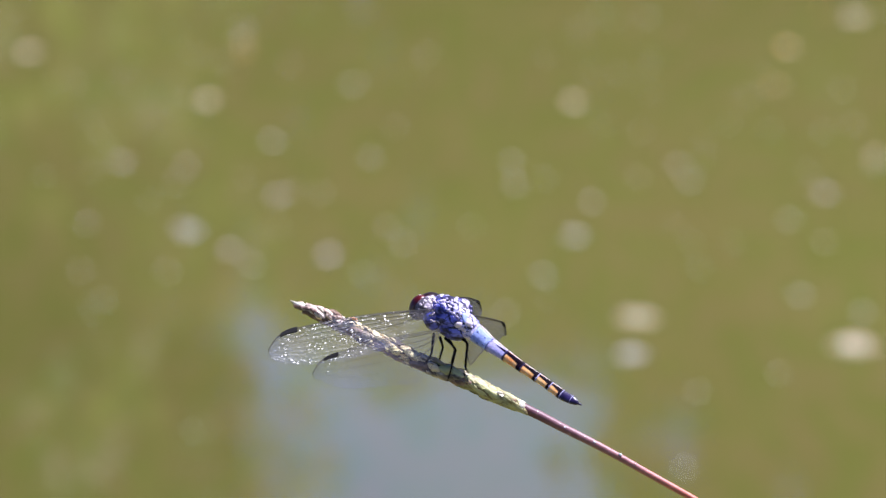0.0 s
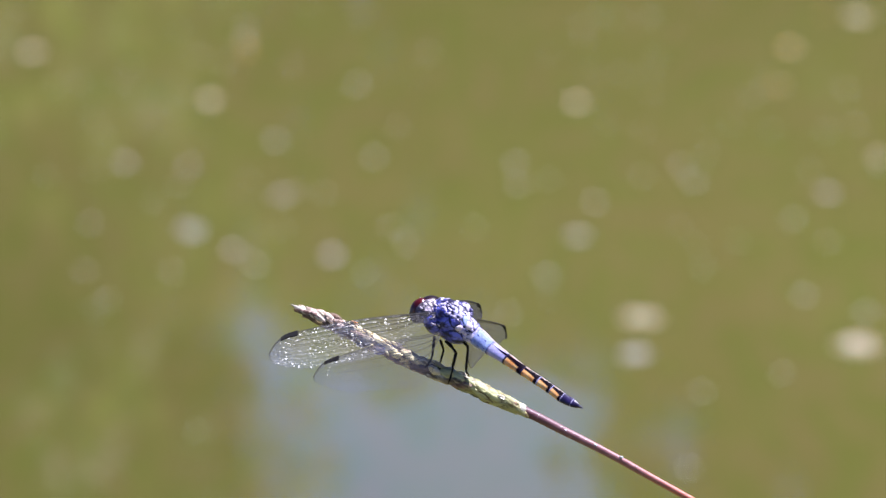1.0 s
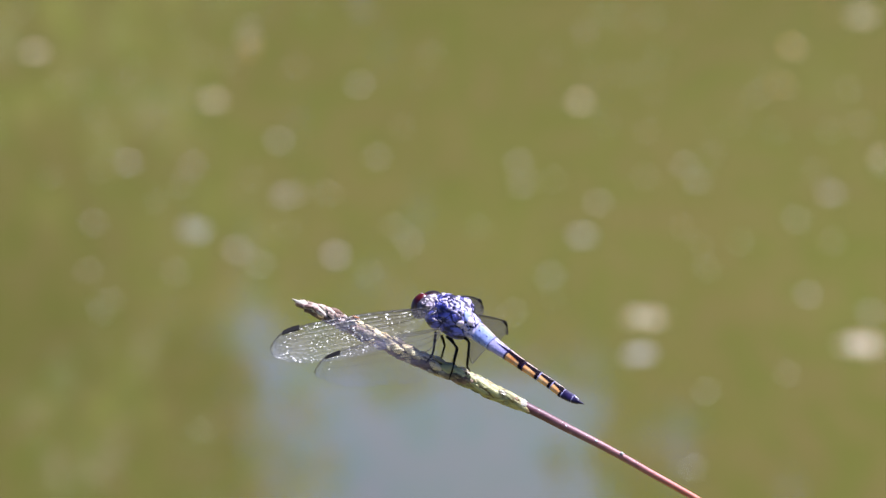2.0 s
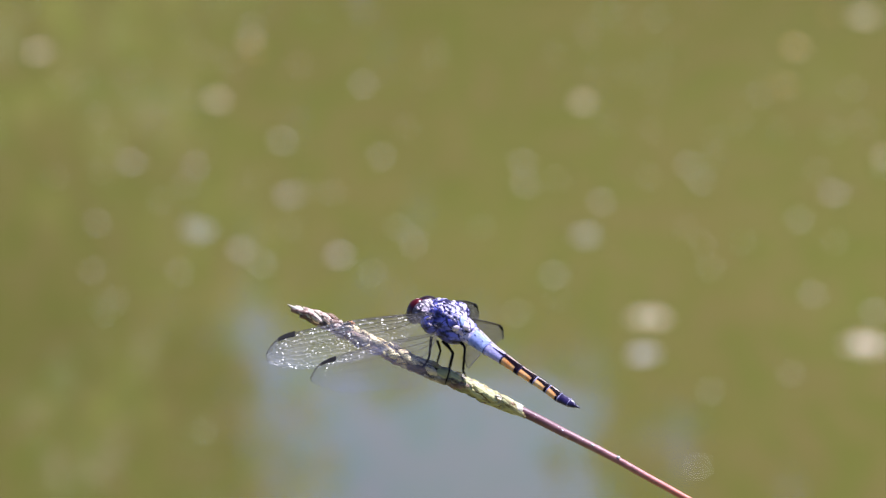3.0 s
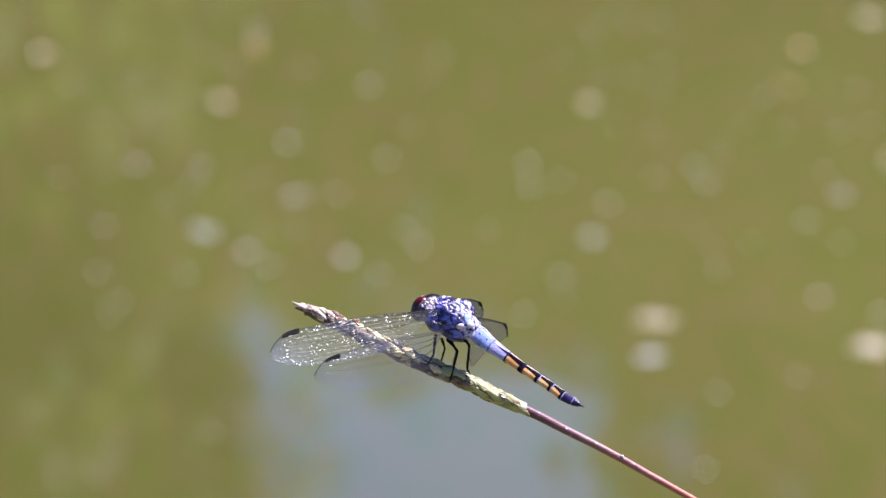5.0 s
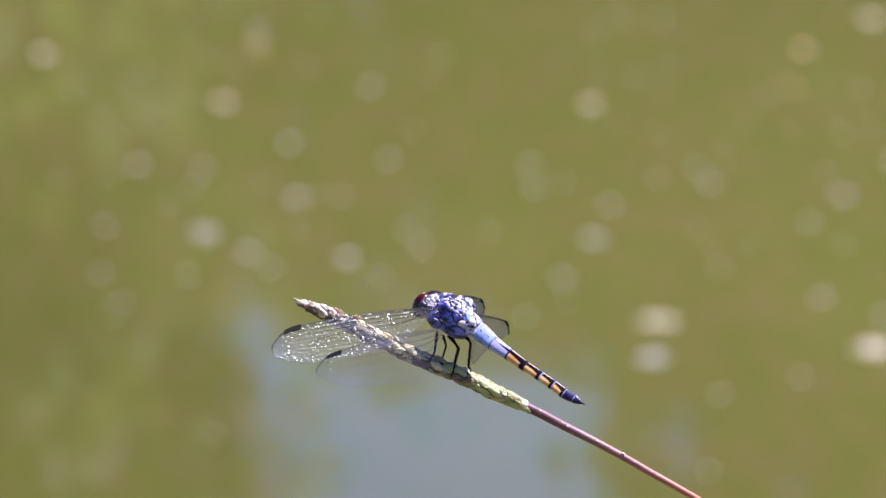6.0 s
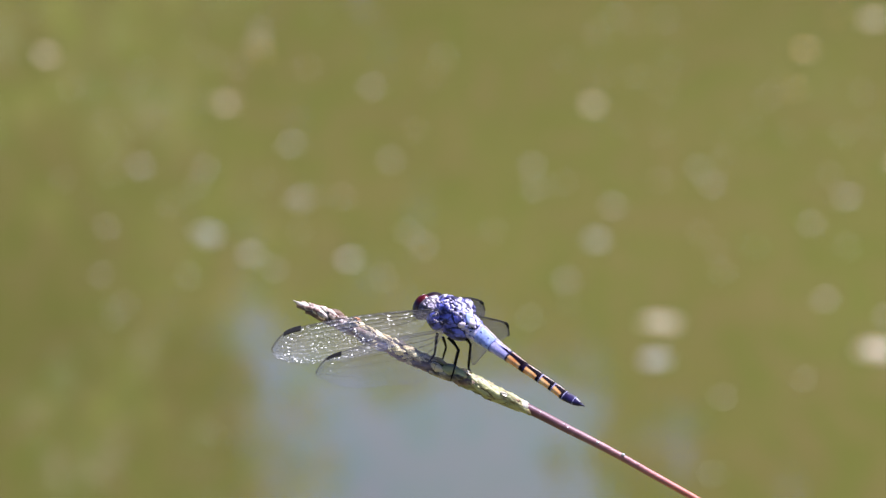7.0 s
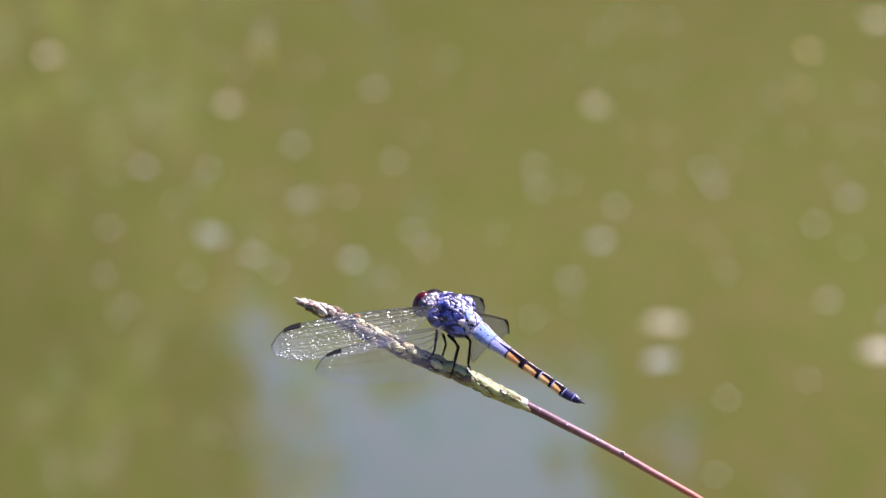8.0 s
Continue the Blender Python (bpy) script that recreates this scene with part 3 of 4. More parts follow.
    for x, z, s in ((16.1, -7.95, 0.22), (20.9, -10.7, 0.3), (26.3, -13.35, 0.3), (30.9, -15.55, 0.34), (24.6, -12.4, 0.12), (33.6, -17.2, 0.14), (20.3, -10.1, 0.15)):
        y = float(np.interp(x, [p[0] for p in STALK], [p[1] for p in STALK]))
        bm = bmesh.new()
        blob(bm, (x, y - 0.66, z), ((1, 0, -0.5), (0, 1, 0), (0.5, 0, 1)), (s * 1.1, s * 0.35, s * 0.65), 0.3, 2)
        part("speck", bm, M["speck"], thing, "white speck on the stalk")
    return tagged(thing, "grass stem with a flowering spike, purple-red stalk, over water", "grass stem")


STEM = build_spike()


# ---- the dragonfly: millimetres right, away and up from the perch ----
def wing(thing, name, root, tip, chord, profile, bow, seed, flutter, stigma):
    """A wing: root and tip of the leading edge, the way of its chord, chord profile along the span."""
    rng = random.Random(seed)
    R, S, C = Vector(root), Vector(tip) - Vector(root), Vector(chord)
    N = S.cross(C).normalized()
    L = S.length
    ns, nc = (132, 40) if "fore" in name else (100, 34)
    sp = [0, 0.08, 0.2, 0.35, 0.5, 0.65, 0.8, 0.9, 0.96, 0.988, 1.0]
    sp, profile = zip(*curve_points(list(zip(sp, profile)), 6))

    def profile_at(s):
        return float(np.interp(s, sp, profile))

    def place(s, c, lift=0.0):
        depth = float(np.interp(s, sp, profile))
        lead = -bow * math.sin(math.pi * min(1, s * 1.02)) + (0.0 if s < 0.8 else 0.095 * ((s - 0.8) / 0.2) ** 4)
        return R + S * s + C * (lead + c * depth) + N * lift

    pleat = (0.0, 0.035, 0.085, 0.02)
    main = (0, 1, 2, 6, 10, 16, nc)
    strong = 1.0 if "fore" in name else 0.35

    def height(s, c):
        """The corrugated film: sharp pleats behind the leading edge, quilting in patches elsewhere."""
        room = min(1.0, profile_at(s) / 0.2) * min(1.0, 12 * (1 - s))
        fold = pleat[c % 4] * (1.0 if c < 8 else 0.3) * strong * max(0.0, min(1.0, 0.6 + 1.8 * noise.noise(Vector((s * 24.0, c // 4 * 3.1, seed)))))
        patch = max(0.15, min(1.0, 0.55 + 2.2 * noise.noise(Vector((s * 7.0, c / nc * 2.5, seed * 3.7)))))
        patch = max(patch, 0.6) if s > 0.88 else patch * (0.7 if c > 0.5 * nc else 1.0)
        if 0.1 < s < 0.42:
            patch = max(patch, 0.8)
        if "fore" in name and abs(s - 0.47 + 0.2 * c / nc) < 0.085:
            patch = 0.1
        return room * (fold + strong * patch * flutter * (2.2 * noise.noise(Vector((s * 42.0, c * 0.9, seed))) + 0.45 * rng.gauss(0, 1)))

    bm = bmesh.new()
    grid = []
    for i in range(ns + 1):
        row = []
        for c in range(nc + 1):
            loose = 0.0 if c in main else 1.0
            s = min(1.0, max(0.0, (i + 0.3 * loose * rng.uniform(-1, 1)) / ns))
            row.append(bm.verts.new(place(s, (c + 0.28 * loose * rng.uniform(-1, 1)) / nc, height(i / ns, c) if 0 < c < nc else 0.0)))
        grid.append(row)
    for a, b in zip(grid, grid[1:]):
        for k in range(nc):
            bm.faces.new((a[k], b[k], b[k + 1], a[k + 1]))
    pos = [[v.co.copy() for v in row] for row in grid]
    w = part(name, bm, M["film"], thing, "clear wing with a fine dark net of veins", smooth=False)
    w.visible_shadow = False
    body = w.data.attributes.new("body", "FLOAT", "POINT")
    body.data.foreach_set("value", [min(1.1, (0.4 if "fore" in name else 0.08) + 2.2 * i / ns) for i in range(ns + 1) for c in range(nc + 1)])
    bm = bmesh.new()
    for k in (0, *range(1, 4), *range(4, nc + 1, 2)):
        r = (0.1 if "right" in name else 0.055) if k == 0 else 0.04 if k == 1 else 0.025 if k == 24 else 0.012 if k < nc else 0.07 if "right" in name else 0.017
        thin = [min(1.0, 0.3 + profile_at(i / ns) / 0.2) for i in range(ns + 1)]
        if k in (2, 6, 10, 16):
            tube(bm, [row[k] for row in pos], [(0.085 - 0.065 * (i / ns) ** 0.7) * thin[i] for i in range(ns + 1)], 5)
        else:
            begin = 0 if k in main else int(ns * (0.12 + 0.2 * rng.random()))
            tube(bm, [row[k] for row in pos[begin:]], [(r + (0.012 * (1 - i / ns) ** 2 if k < 20 else 0.0)) * thin[i] if 0 < k < nc else r for i in range(begin, ns + 1)], 5)
    for i in range(1, ns + 1):
        for k in range(0, nc - 1, 2):
            if (i + k // 2) % 2 or i < 0.09 * ns:
                continue
            j = min(ns, i + (1 if rng.random() < 0.25 else 0))
            tube(bm, [pos[i][k], pos[j][k + 1], pos[j][k + 2]], 0.024 if "right" in name else 0.011, 4, caps=False)
    tube(bm, pos[ns], 0.03, 5)
    part("vein_net", bm, M["vein"], w)
    a, b = stigma
    bm = bmesh.new()
    rows = []
    for i in range(9):
        s = a + (b - a) * i / 8
        rows.append([bm.verts.new(place(s, c, lf)) for c, lf in ((-0.03, 0.18), (0.10, 0.18), (0.10, -0.18), (-0.03, -0.18))])
    for p, q in zip(rows, rows[1:]):
        for k in range(4):
            bm.faces.new((p[k], q[k], q[(k + 1) % 4], p[(k + 1) % 4]))
    bm.faces.new(rows[0][::-1]), bm.faces.new(rows[-1])
    part("wing_mark", bm, M["stigma"], w, "black mark near the wing tip", smooth=False)


def leg(thing, joints):
    """Femur, tibia and foot, as children of the femur."""
    pts = [Vector(p) for p in joints]
    bm = bmesh.new()
    tube(bm, curve_points([pts[0], (pts[0] + pts[1]) / 2 + Vector((0, 0, 0.1)), pts[1]], 3), [0.24, 0.26, 0.26, 0.24, 0.22, 0.2, 0.18], 8)
    femur = part("leg", bm, M["leg"], thing, "thin black spiny leg")
    bm = bmesh.new()
    tube(bm, [pts[1], (pts[1] + pts[2]) / 2, pts[2]], [0.18, 0.17, 0.14], 8)
    d = pts[2] - pts[1]
    for k in range(5):
        p = pts[1] + d * (0.2 + 0.15 * k)
        tube(bm, [p, p + d.normalized() * 0.4 + Vector((0.42 * (-1) ** k, -0.15, -0.1))], [0.05, 0.015], 4)
    part("tibia", bm, M["leg"], femur)
    bm = bmesh.new()
    tube(bm, [pts[2], (pts[2] + pts[3]) / 2 + Vector((0, -0.1, 0.05)), pts[3]], [0.16, 0.15, 0.08], 7)
    part("foot", bm, M["leg"], femur)


def build_dragonfly():
    thing = base("dragonfly", LEAN)
    fwd = Vector((-0.72, 0.52, 0.46)).normalized()
    side = fwd.cross(Vector((-0.15, -0.1, 1))).normalized()   # towards its own right
    back = side.cross(fwd)
    # thorax: hump, flank and shoulder run together
    mass = [((0.6, 3.0, 8.9), (5.0, 3.1, 3.5)), ((1.2, 2.4, 7.1), (3.3, 2.6, 2.2)), ((3.4, 1.4, 7.4), (2.6, 2.0, 2.1)),
            ((-1.9, 4.3, 9.8), (2.4, 2.3, 2.4)), ((2.3, 3.8, 10.0), (2.5, 2.2, 2.3)), ((-2.0, 2.7, 8.5), (2.3, 2.1, 2.1))]
    bm = bmesh.new()
    for i, (c, r) in enumerate(mass):
        blob(bm, c, (fwd, side, back), r, 0.08, 4 if i == 0 else 3, 3 + i)
    thorax = part("thorax", bm, M["thorax"], thing, "blue-violet thorax with black streaks and pale plates")

    def skin(x, z, parts):
        """The near surface of a group of ellipsoids at x, z: the point and its normal."""
        best = None
        for c, r in parts:
            c = Vector(c)
            o = Vector((x, c.y, z)) - c
            o = Vector((o.dot(fwd) / r[0], o.dot(side) / r[1], o.dot(back) / r[2]))
            u = Vector((fwd.y / r[0], side.y / r[1], back.y / r[2]))
            k = o.dot(u) ** 2 - u.dot(u) * (o.dot(o) - 1)
            if k > 0:
                y = c.y + (-o.dot(u) - math.sqrt(k)) / u.dot(u)
                if best is None or y < best[0].y:
                    q = Vector((x, y, z)) - c
                    nrm = (fwd * (q.dot(fwd) / r[0] ** 2) + side * (q.dot(side) / r[1] ** 2) + back * (q.dot(back) / r[2] ** 2)).normalized()
                    best = Vector((x, y, z)), nrm
        return best

    def plate(name, at, nrm, long, wide, thick, mat, owner, seed, uneven=0.4, label=""):
        t = (fwd - nrm * fwd.dot(nrm)).normalized()
        t = Matrix.Rotation(math.sin(seed * 9.7) * 0.7, 3, nrm) @ t
        bm = bmesh.new()
        blob(bm, at, (t, nrm.cross(t), nrm), (long, wide, thick), uneven, 2, seed)
        part(name, bm, mat, owner, label)

    rng = random.Random(4)
    kept = []
    for _ in range(900):
        x, z = rng.uniform(-1.8, 6.0), rng.uniform(6.3, 12.8)
        hit = skin(x, z, mass)
        if hit is None or 0.79 * x + 0.61 * z < 6.3 or min([9.0] + [(hit[0] - q).length for q in kept]) < 0.66:
            continue
        kept.append(hit[0])
        s = rng.choice((0.22, 0.30, 0.40, 0.50, 0.62))
        plate("plate", hit[0], hit[1], s * rng.uniform(1.1, 1.5), s * rng.uniform(0.6, 0.85), 0.10, M[rng.choice(("flake",) * 5 + ("lilac", "lilac", "lilac", "dusk"))], thorax, rng.random() * 9, 1.2)
    hit = skin(3.3, 8.75, mass)
    plate("back_plate", hit[0], hit[1], 1.0, 0.6, 0.14, M["bloom"], thorax, 5.0, 0.3, "smooth pale blue plate on the back")
    for _ in range(16):
        x, z = rng.uniform(-4.0, -1.4), rng.uniform(8.0, 12.0)
        hit = skin(x, z, mass)
        if hit:
            s = rng.uniform(0.12, 0.26)
            plate("hair_tuft", hit[0], hit[1], s * 1.6, s * 0.6, 0.1, M["tuft"], thorax, rng.random() * 9, 0.9)
    for x, z, s in ((2.1, 7.5, 0.72), (4.0, 7.7, 0.72), (3.1, 6.6, 0.5)):
        hit = skin(x, z, mass)
        if hit:
            plate("wing_base_knob", hit[0], hit[1], s, s * 0.8, s * 0.5, M["tuft"], thorax, x, 0.15, "pale lilac knob at the wing base")
    # head and eyes
    skull = [((-3.3, 4.0, 10.4), (1.9, 2.6, 2.3))]
    bm = bmesh.new()
    blob(bm, skull[0][0], (fwd, side, back), skull[0][1], 0.08, 4, 1)
    head = part("head", bm, M["face"], thing, "dark head mottled with lilac-white")
    for c, r, lk in (((-4.85, 5.2, 10.5), (1.7, 1.8, 2.45), "red_eye"), ((-2.9, 6.9, 11.3), (1.9, 2.5, 1.95), "dark_eye")):
        bm = bmesh.new()
        blob(bm, c, (fwd, side, back), r, 0.02, 4, 2)
        part("eye", bm, M[lk], head, "glossy dark red compound eye" if lk == "red_eye" else "glossy brown-black compound eye")
    bm = bmesh.new()
    blob(bm, (-4.6, 7.4, 12.45), ((1, 0, 0), (0, 1, 0), (0, 0, 1)), (0.5, 0.8, 0.4), 0.2, 2, 4)
    part("face", bm, M["edge"], head, "pinkish upper face")
    # pale tufts on the back of the head, in an arc along the eyes
    for x, z, w in ((-3.0, 12.3, 0.5), (-2.3, 12.25, 0.62), (-3.85, 11.75, 0.42), (-4.55, 11.05, 0.4), (-4.8, 10.2, 0.3), (-2.9, 11.6, 0.5), (-2.0, 11.8, 0.6),
                    (-4.3, 9.4, 0.26), (-3.7, 8.9, 0.26), (-3.7, 10.6, 0.34), (-4.1, 11.4, 0.26), (-3.1, 10.6, 0.3), (-3.2, 9.6, 0.25)):
        hit = skin(x, z, skull)
        if hit:
            plate("tuft", hit[0], hit[1], w * 0.95, w * 0.5, 0.1, M["tuft"], head, x, 0.9)
    # abdomen: axis with half-widths, cut into rings; its sides slope up to a keel along the back
    def girth(c, d, a, r):
        sd = d.cross(Vector((0, 0, 1))).normalized()
        return c + (sd.cross(d) * math.cos(a) * 1.05 + sd * math.sin(a) * (1 - 0.42 * math.cos(a))) * r

    def sleeve(bm, pts, radii, n=20):
        pts = [Vector(p) for p in pts]
        rings = []
        for i, (p, r) in enumerate(zip(pts, radii)):
            d = (pts[min(len(pts) - 1, i + 1)] - pts[max(0, i - 1)]).normalized()
            rings.append([bm.verts.new(girth(p, d, 2 * math.pi * k / n, r)) for k in range(n)])
        for a, b in zip(rings, rings[1:]):
            for k in range(n):
                bm.faces.new((a[k], a[(k + 1) % n], b[(k + 1) % n], b[k]))
        bm.faces.new(rings[0][::-1]), bm.faces.new(rings[-1])
        bmesh.ops.recalc_face_normals(bm, faces=bm.faces[:])

    def strip(seg, angles, r, thick):
        """A thin band along a segment, between angles from the keel that may change along it."""
        bm = bmesh.new()
        rows = []
        for i, p in enumerate(seg):
            d = (Vector(seg[min(6, i + 1)][:3]) - Vector(seg[max(0, i - 1)][:3])).normalized()
            rows.append([bm.verts.new(girth(Vector(p[:3]), d, a, p[3] * r)) for a in angles(i / 6)])
        for a, b in zip(rows, rows[1:]):
            for q in range(len(a) - 1):
                bm.faces.new((a[q], b[q], b[q + 1], a[q + 1]))
        bmesh.ops.solidify(bm, geom=bm.faces[:], thickness=thick)
        return bm

    axis = [(x, 1.6 - 0.58 * (1.6 - y), z, r) for x, y, z, r in ((3.2, 1.6, 7.2, 1.75), (5.5, -0.6, 5.9, 1.6), (8.0, -4.4, 3.9, 1.27), (10.7, -9.0, 2.0, 1.02), (13.5, -12.6, 0.0, 0.87), (16.2, -15.0, -1.8, 0.83), (18.4, -16.8, -3.3, 0.82), (20.3, -18.3, -4.7, 0.85), (22.0, -19.6, -5.6, 0.74), (23.0, -20.4, -6.15, 0.42))]
    looks = ["waist", "bloom", "lilac", "orange", "orange", "orange", "orange", "indigo", "indigo"]
    path = curve_points(axis, 6)
    for k, lk in enumerate(looks):
        seg = path[6 * k:6 * k + 7]
        bm = bmesh.new()
        swell = [1.0, 0.985, 0.98, 0.98, 0.985, 0.99, 1.0]
        sleeve(bm, [p[:3] for p in seg], [p[3] * s for p, s in zip(seg, swell)])
        s = part("abdomen_segment", bm, M[lk], thing, {"waist": "lilac-white powdery waist", "bloom": "powdery pale blue segment", "lilac": "lilac segment with a dark wedge", "orange": "orange-sided segment with a black top", "indigo": "dark indigo segment"}[lk])
        if k > 1:
            bm = bmesh.new()
            e = [Vector(p[:3]) for p in path[6 * k - 1:6 * k + 2]]
            w = 0.22 if k > 2 else 0.08
            sleeve(bm, [e[1] + (e[0] - e[1]) * w, e[1], e[1] + (e[2] - e[1]) * w], [path[6 * k][3] * 1.05] * 3)
            part("ring", bm, M["ring"] if k > 4 else M["indigo"] if k > 2 else M["slate"], s, "pale violet ring" if k > 4 else "dark violet ring")
        if lk == "orange" or k == 2:
            # dark stripe beside the keel, widening to the hind end
            def dark(t, wedge=(lk != "orange")):
                half = 0.02 + 0.3 * max(0.0, t - 0.35) if wedge else 0.25 + 0.47 * t ** 1.8
                return [0.75 + half * (q / 4 - 1) for q in range(9)]
            part("stripe", strip(seg, dark, 1.035, 0.05), M["black"], s, "black stripe")
        # bright sheen along the keel, painted as a pale strip
        if 0 < k < 7:
            wide = 0.38 if k > 2 else 0.28
            part("painted_highlight", strip(seg, lambda t: [-0.25, 0.0, wide * 0.5, wide], 1.03, 0.04), M["edge"], s, "pale pinkish highlight painted along the top")
        if lk == "orange":
            bm = bmesh.new()
            tail = [Vector(p[:3]) for p in seg[4:]]
            sleeve(bm, [tail[0].lerp(tail[1], 0.6), tail[1], tail[2]], [seg[5][3] * 1.03] * 3)
            part("band", bm, M["black"], s, "dark hind band")
    for i, turned, long in ((4, 2.05, 0.3), (6, 2.0, 0.34), (9, 2.1, 0.36), (11, 1.85, 0.3), (7, 1.05, 0.2), (10, 1.0, 0.22)):
        c, d = Vector(path[i][:3]), (Vector(path[i + 1][:3]) - Vector(path[i - 1][:3])).normalized()
        on = girth(c, d, turned, path[i][3])
        out = (on - c).normalized()
        bm = bmesh.new()
        blob(bm, on, (d, d.cross(out), out), (long, 0.11, 0.06), 0.3, 2, i)
        part("dash", bm, M["slate"], thing, "short dark blue dash")
    for dy in (-0.25, 0.3):
        bm = bmesh.new()
        tube(bm, [(22.4, -10.9 + dy, -5.9), (23.2, -11.3 + dy, -6.25), (23.8, -11.6 + dy, -6.5)], [0.3, 0.24, 0.08], 7)
        part("clasper", bm, M["indigo"], thing)
    # wings
    fore = [0.025, 0.08, 0.19, 0.238, 0.256, 0.255, 0.236, 0.195, 0.13, 0.07, 0.003]
    hind = [0.05, 0.30, 0.40, 0.385, 0.36, 0.33, 0.27, 0.195, 0.115, 0.058, 0.003]
    short = [0.06, 0.14, 0.20, 0.25, 0.27, 0.27, 0.25, 0.20, 0.13, 0.07, 0.003]
    swept = [0.10, 0.27, 0.39, 0.33, 0.26, 0.215, 0.168, 0.11, 0.06, 0.03, 0.003]
    wing(thing, "left_forewing", (-2.0, 1.0, 10.3), (-31.4, -10.0, 5.8), (1.5, -16.5, -28.0), fore, 0.03, 21, 0.05, (0.825, 0.925))
    wing(thing, "left_hindwing", (-1.2, 0.0, 6.7), (-23.5, -16.4, 1.2), (1.0, -9.0, -22.0), hind, 0.03, 22, 0.032, (0.80, 0.91))
    wing(thing, "right_forewing", (1.0, 5.6, 12.0), (6.3, 32.0, 11.3), (0.5, -6.0, -14.0), short, 0.04, 23, 0.045, (0.84, 0.94))
    wing(thing, "right_hindwing", (3.6, 4.5, 9.2), (11.0, 29.0, 7.5), (-2.3, -8.0, -22.0), swept, 0.01, 24, 0.045, (0.86, 0.95))
    # legs: left fore, right fore, left middle, left hind, right middle, right hind
    leg(thing, [(-2.2, 1.4, 6.0), (-2.6, 0.3, 2.6), (-3.0, 0.3, 1.6), (-3.9, 0.7, 0.5)])
    leg(thing, [(-1.2, 3.4, 5.3), (-0.6, 4.6, 3.5), (-1.2, 4.0, 1.4), (-1.6, 3.4, 0.6)])
    leg(thing, [(-0.3, 1.0, 5.2), (1.7, 0.2, 3.1), (0.7, 0.4, -0.9), (0.2, 0.9, -2.4)])
    leg(thing, [(2.6, 1.2, 5.2), (3.7, 0.9, 4.1), (3.3, 1.4, 0.0), (3.9, 1.8, -1.0)])
    leg(thing, [(0.2, 4.0, 5.2), (1.5, 5.4, 3.0), (0.8, 4.8, 0.2), (0.4, 4.0, -0.8)])
    leg(thing, [(2.9, 3.8, 5.2), (3.8, 5.2, 4.0), (3.4, 4.8, -0.4), (3.9, 3.9, -1.7)])
    return tagged(thing, "blue dragonfly with red eyes and orange-banded tail on a grass spike", "dragonfly")


FLY = build_dragonfly()


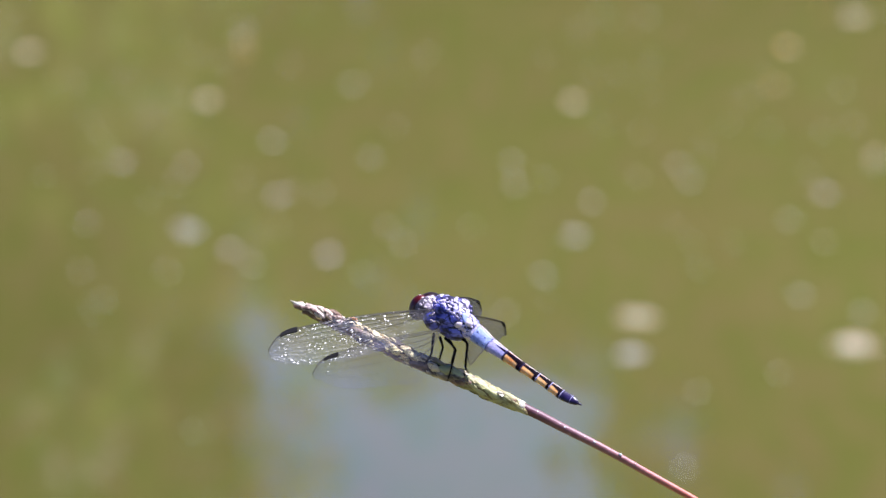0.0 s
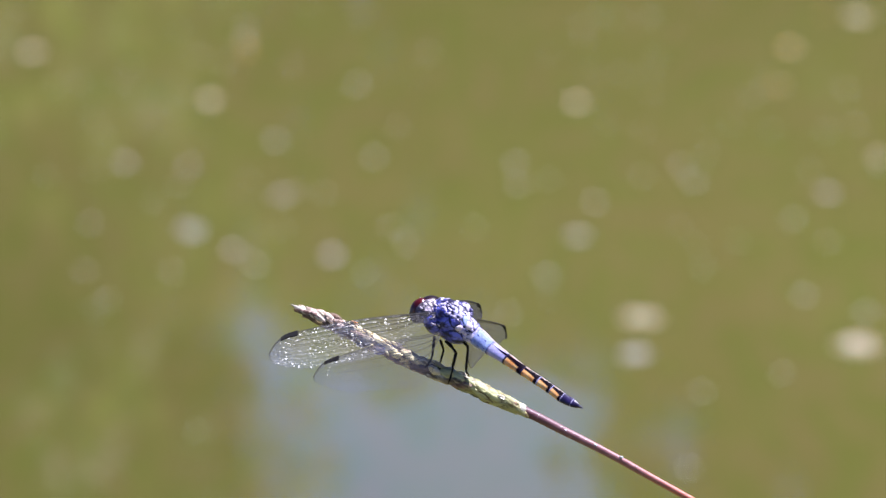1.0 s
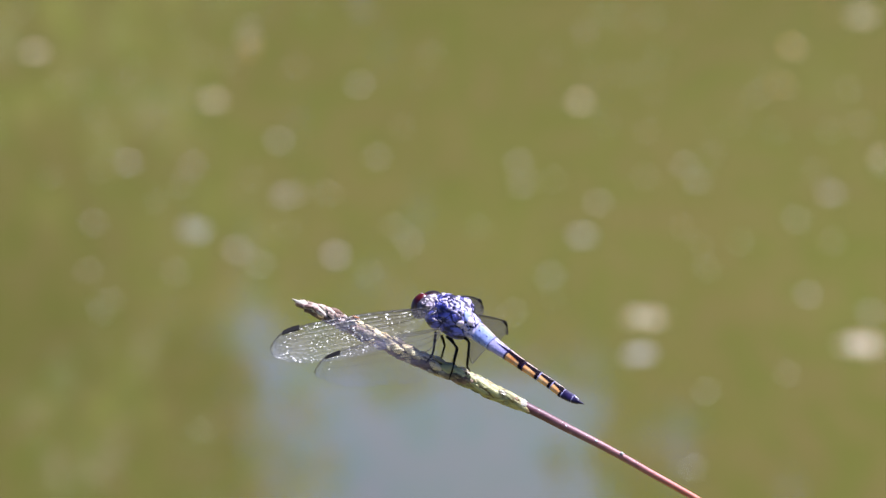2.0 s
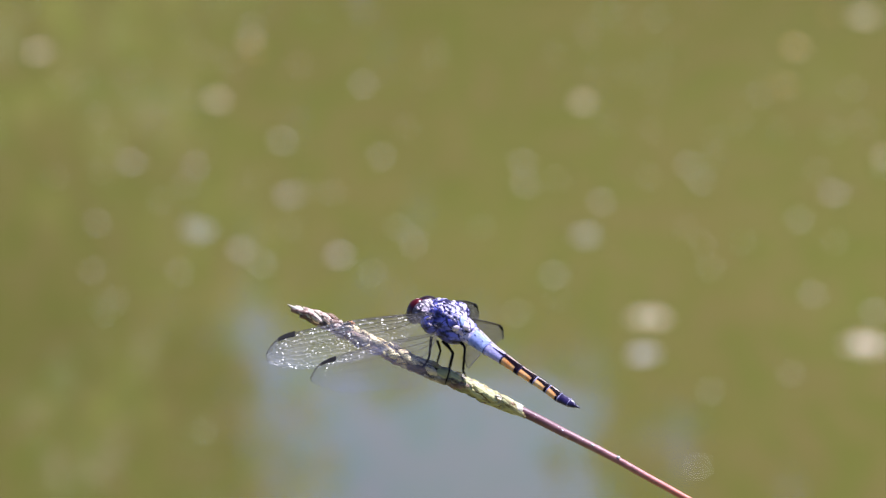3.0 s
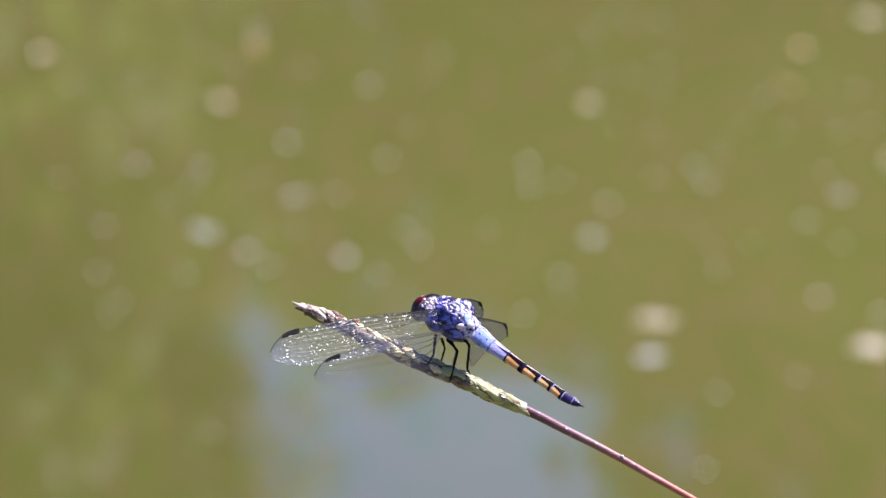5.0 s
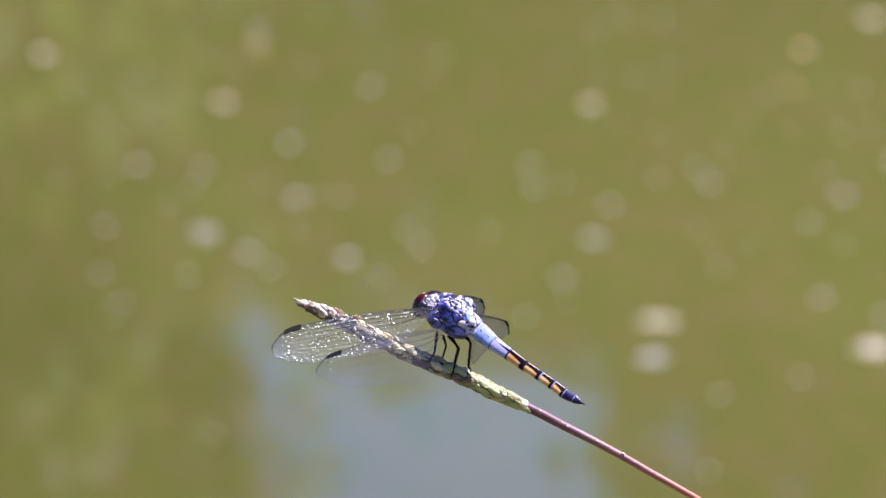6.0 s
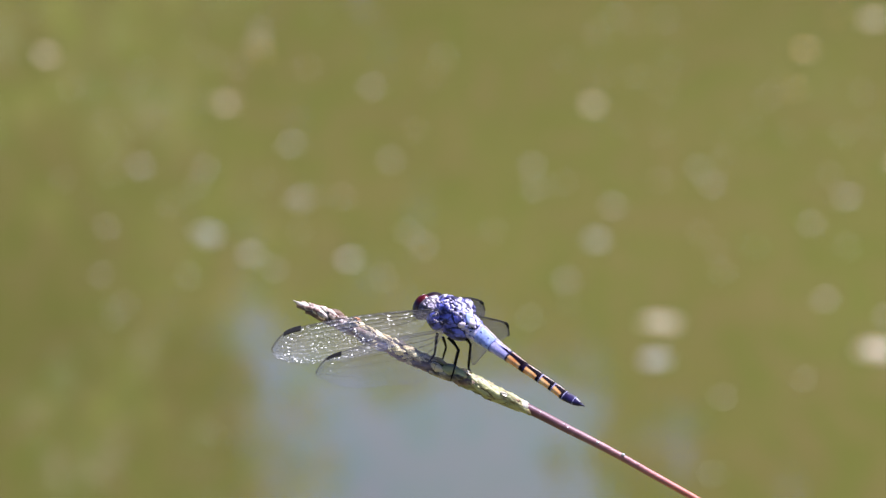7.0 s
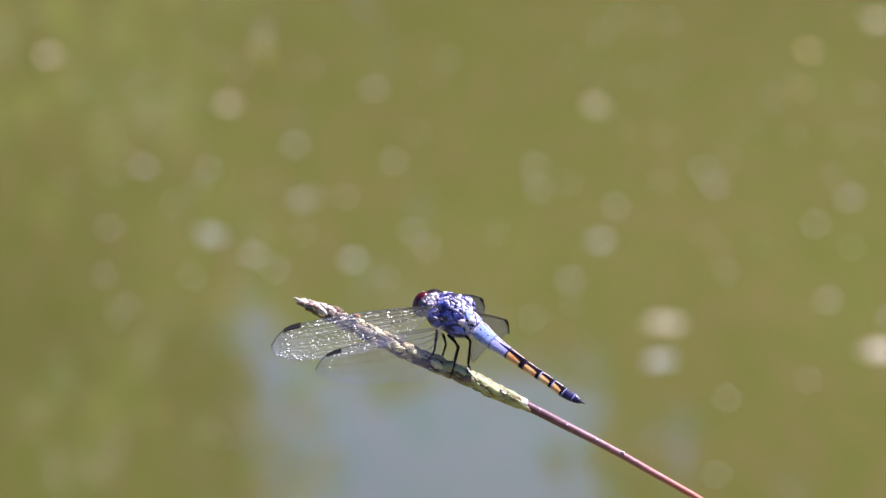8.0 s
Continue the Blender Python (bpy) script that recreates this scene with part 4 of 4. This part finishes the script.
# ---- what moves: the stem nods in the wind with its guest, the floating bits drift ----
def motions():
    # seconds, millimetres right and up, degrees of the stem, degrees of the dragonfly
    sway = [
        (0, 0.0, -0.0, 0.0, 0.0), (0.1, -0.0, -0.7, -0.11, -0.22), (0.2, -0.28, -1.23, -0.22, -0.43), (0.3, -0.19, -1.14, -0.16, -0.39),
        (0.4, -0.02, -0.35, 0.05, -0.12), (0.5, 0.34, 0.44, 0.28, 0.18), (0.6, 0.48, 0.73, 0.31, 0.3), (0.7, 0.61, 0.22, 0.19, 0.18),
        (0.8, 0.39, -0.46, -0.02, -0.06), (0.9, 0.25, -0.7, -0.12, -0.15), (1.0, 0.12, -0.59, -0.16, -0.14), (1.1, 0.13, -0.05, -0.03, 0.04),
        (1.2, 0.68, 0.39, 0.15, 0.3), (1.3, 1.06, 0.58, 0.25, 0.44), (1.4, 0.98, 0.41, 0.22, 0.39), (1.5, 0.72, -0.11, 0.11, 0.2),
        (1.6, 0.28, -0.39, -0.0, 0.02), (1.7, -0.07, -0.5, -0.07, -0.1), (1.8, -0.06, -0.34, -0.05, -0.06), (1.9, 0.12, -0.0, 0.04, 0.07),
        (2.0, 0.31, 0.24, 0.11, 0.17), (2.1, 0.32, 0.23, 0.1, 0.16), (2.2, 0.15, -0.23, -0.02, -0.02), (2.3, -0.02, -0.51, -0.1, -0.15),
        (2.4, 0.08, -0.53, -0.1, -0.15), (2.5, 0.27, -0.19, -0.01, -0.02), (2.6, 0.37, -0.03, 0.02, 0.04), (2.7, 0.28, -0.49, -0.08, -0.13),
        (2.8, 0.11, -0.95, -0.2, -0.31), (2.9, -0.33, -1.05, -0.28, -0.44), (3.0, -0.41, -0.63, -0.21, -0.34), (3.1, -0.24, -0.09, -0.07, -0.12),
        (3.2, 0.2, 0.26, 0.06, 0.1), (3.3, 0.36, 0.18, 0.07, 0.13), (3.4, 0.35, -0.07, 0.03, 0.08), (3.5, -0.02, -0.33, -0.06, -0.05),
        (3.6, -0.32, -0.44, -0.14, -0.16), (3.7, -0.8, -0.37, -0.2, -0.24), (3.8, -0.66, -0.48, -0.22, -0.26), (3.9, -0.69, -0.33, -0.21, -0.23),
        (4.0, -0.54, -0.35, -0.22, -0.22), (4.1, -0.45, -0.52, -0.21, -0.24), (4.2, -0.45, -0.6, -0.2, -0.26), (4.3, -0.45, -0.59, -0.17, -0.25),
        (4.4, -0.27, -0.5, -0.1, -0.17), (4.5, -0.09, -0.14, 0.02, -0.02), (4.6, 0.17, 0.04, 0.09, 0.09), (4.7, 0.34, 0.04, 0.11, 0.13),
        (4.8, 0.41, -0.04, 0.11, 0.13), (4.95, 0.4, -0.21, 0.07, 0.08), (5.1, 0.2, -0.3, 0.04, 0.03), (5.3, 0.26, 0.15, 0.14, 0.19),
        (5.5, 0.42, -0.02, 0.13, 0.18), (5.65, 0.49, -0.1, 0.12, 0.18), (5.8, 0.56, 0.08, 0.17, 0.26), (5.9, 0.73, 0.17, 0.21, 0.32),
        (6.0, 0.54, 0.26, 0.21, 0.32), (6.1, 0.28, 0.25, 0.16, 0.27), (6.2, 0.21, 0.06, 0.1, 0.21), (6.3, 0.13, -0.05, 0.05, 0.17),
        (6.4, 0.06, -0.06, 0.02, 0.16), (6.5, -0.02, 0.19, 0.05, 0.23), (6.6, -0.14, 0.39, 0.07, 0.3), (6.7, 0.1, 0.33, 0.09, 0.37),
        (6.8, 0.42, 0.01, 0.06, 0.37), (6.9, 0.57, -0.14, 0.04, 0.39), (7.0, 0.54, -0.02, 0.06, 0.45), (7.1, 0.26, 0.32, 0.1, 0.51),
        (7.2, 0.08, 0.49, 0.11, 0.54), (7.3, 0.25, 0.4, 0.11, 0.56), (7.4, 0.79, 0.04, 0.1, 0.58), (7.5, 0.96, -0.06, 0.1, 0.6),
        (7.6, 1.08, 0.02, 0.14, 0.62), (7.7, 0.94, 0.36, 0.2, 0.66), (7.8, 0.43, 0.7, 0.21, 0.63), (7.9, 0.29, 0.78, 0.22, 0.59),
        (8.0, 0.5, 0.5, 0.2, 0.52),
    ]
    for thing, k in ((STEM, 3), (FLY, 4)):
        walk(thing, [(r[0], LEAN @ pose(r[1] * 0.001, 0, r[2] * 0.001, 0, r[k], 0)) for r in sway])
    drift = [(0, 0.0, 0.0), (1, 0.0041, 0.0), (1.5, 0.0063, 0.0), (3, 0.0132, 0.0), (3.5, 0.015, -0.0014), (4, 0.0169, -0.0045), (4.5, 0.0188, -0.009),
             (6, 0.0228, -0.027), (6.5, 0.024, -0.0338), (7, 0.0259, -0.0392), (7.5, 0.0278, -0.0418), (8, 0.0299, -0.0472)]
    for ob, m in FLOATING:
        walk(ob, [(t, pose(dx, dy, 0) @ m) for t, dx, dy in drift])


motions()
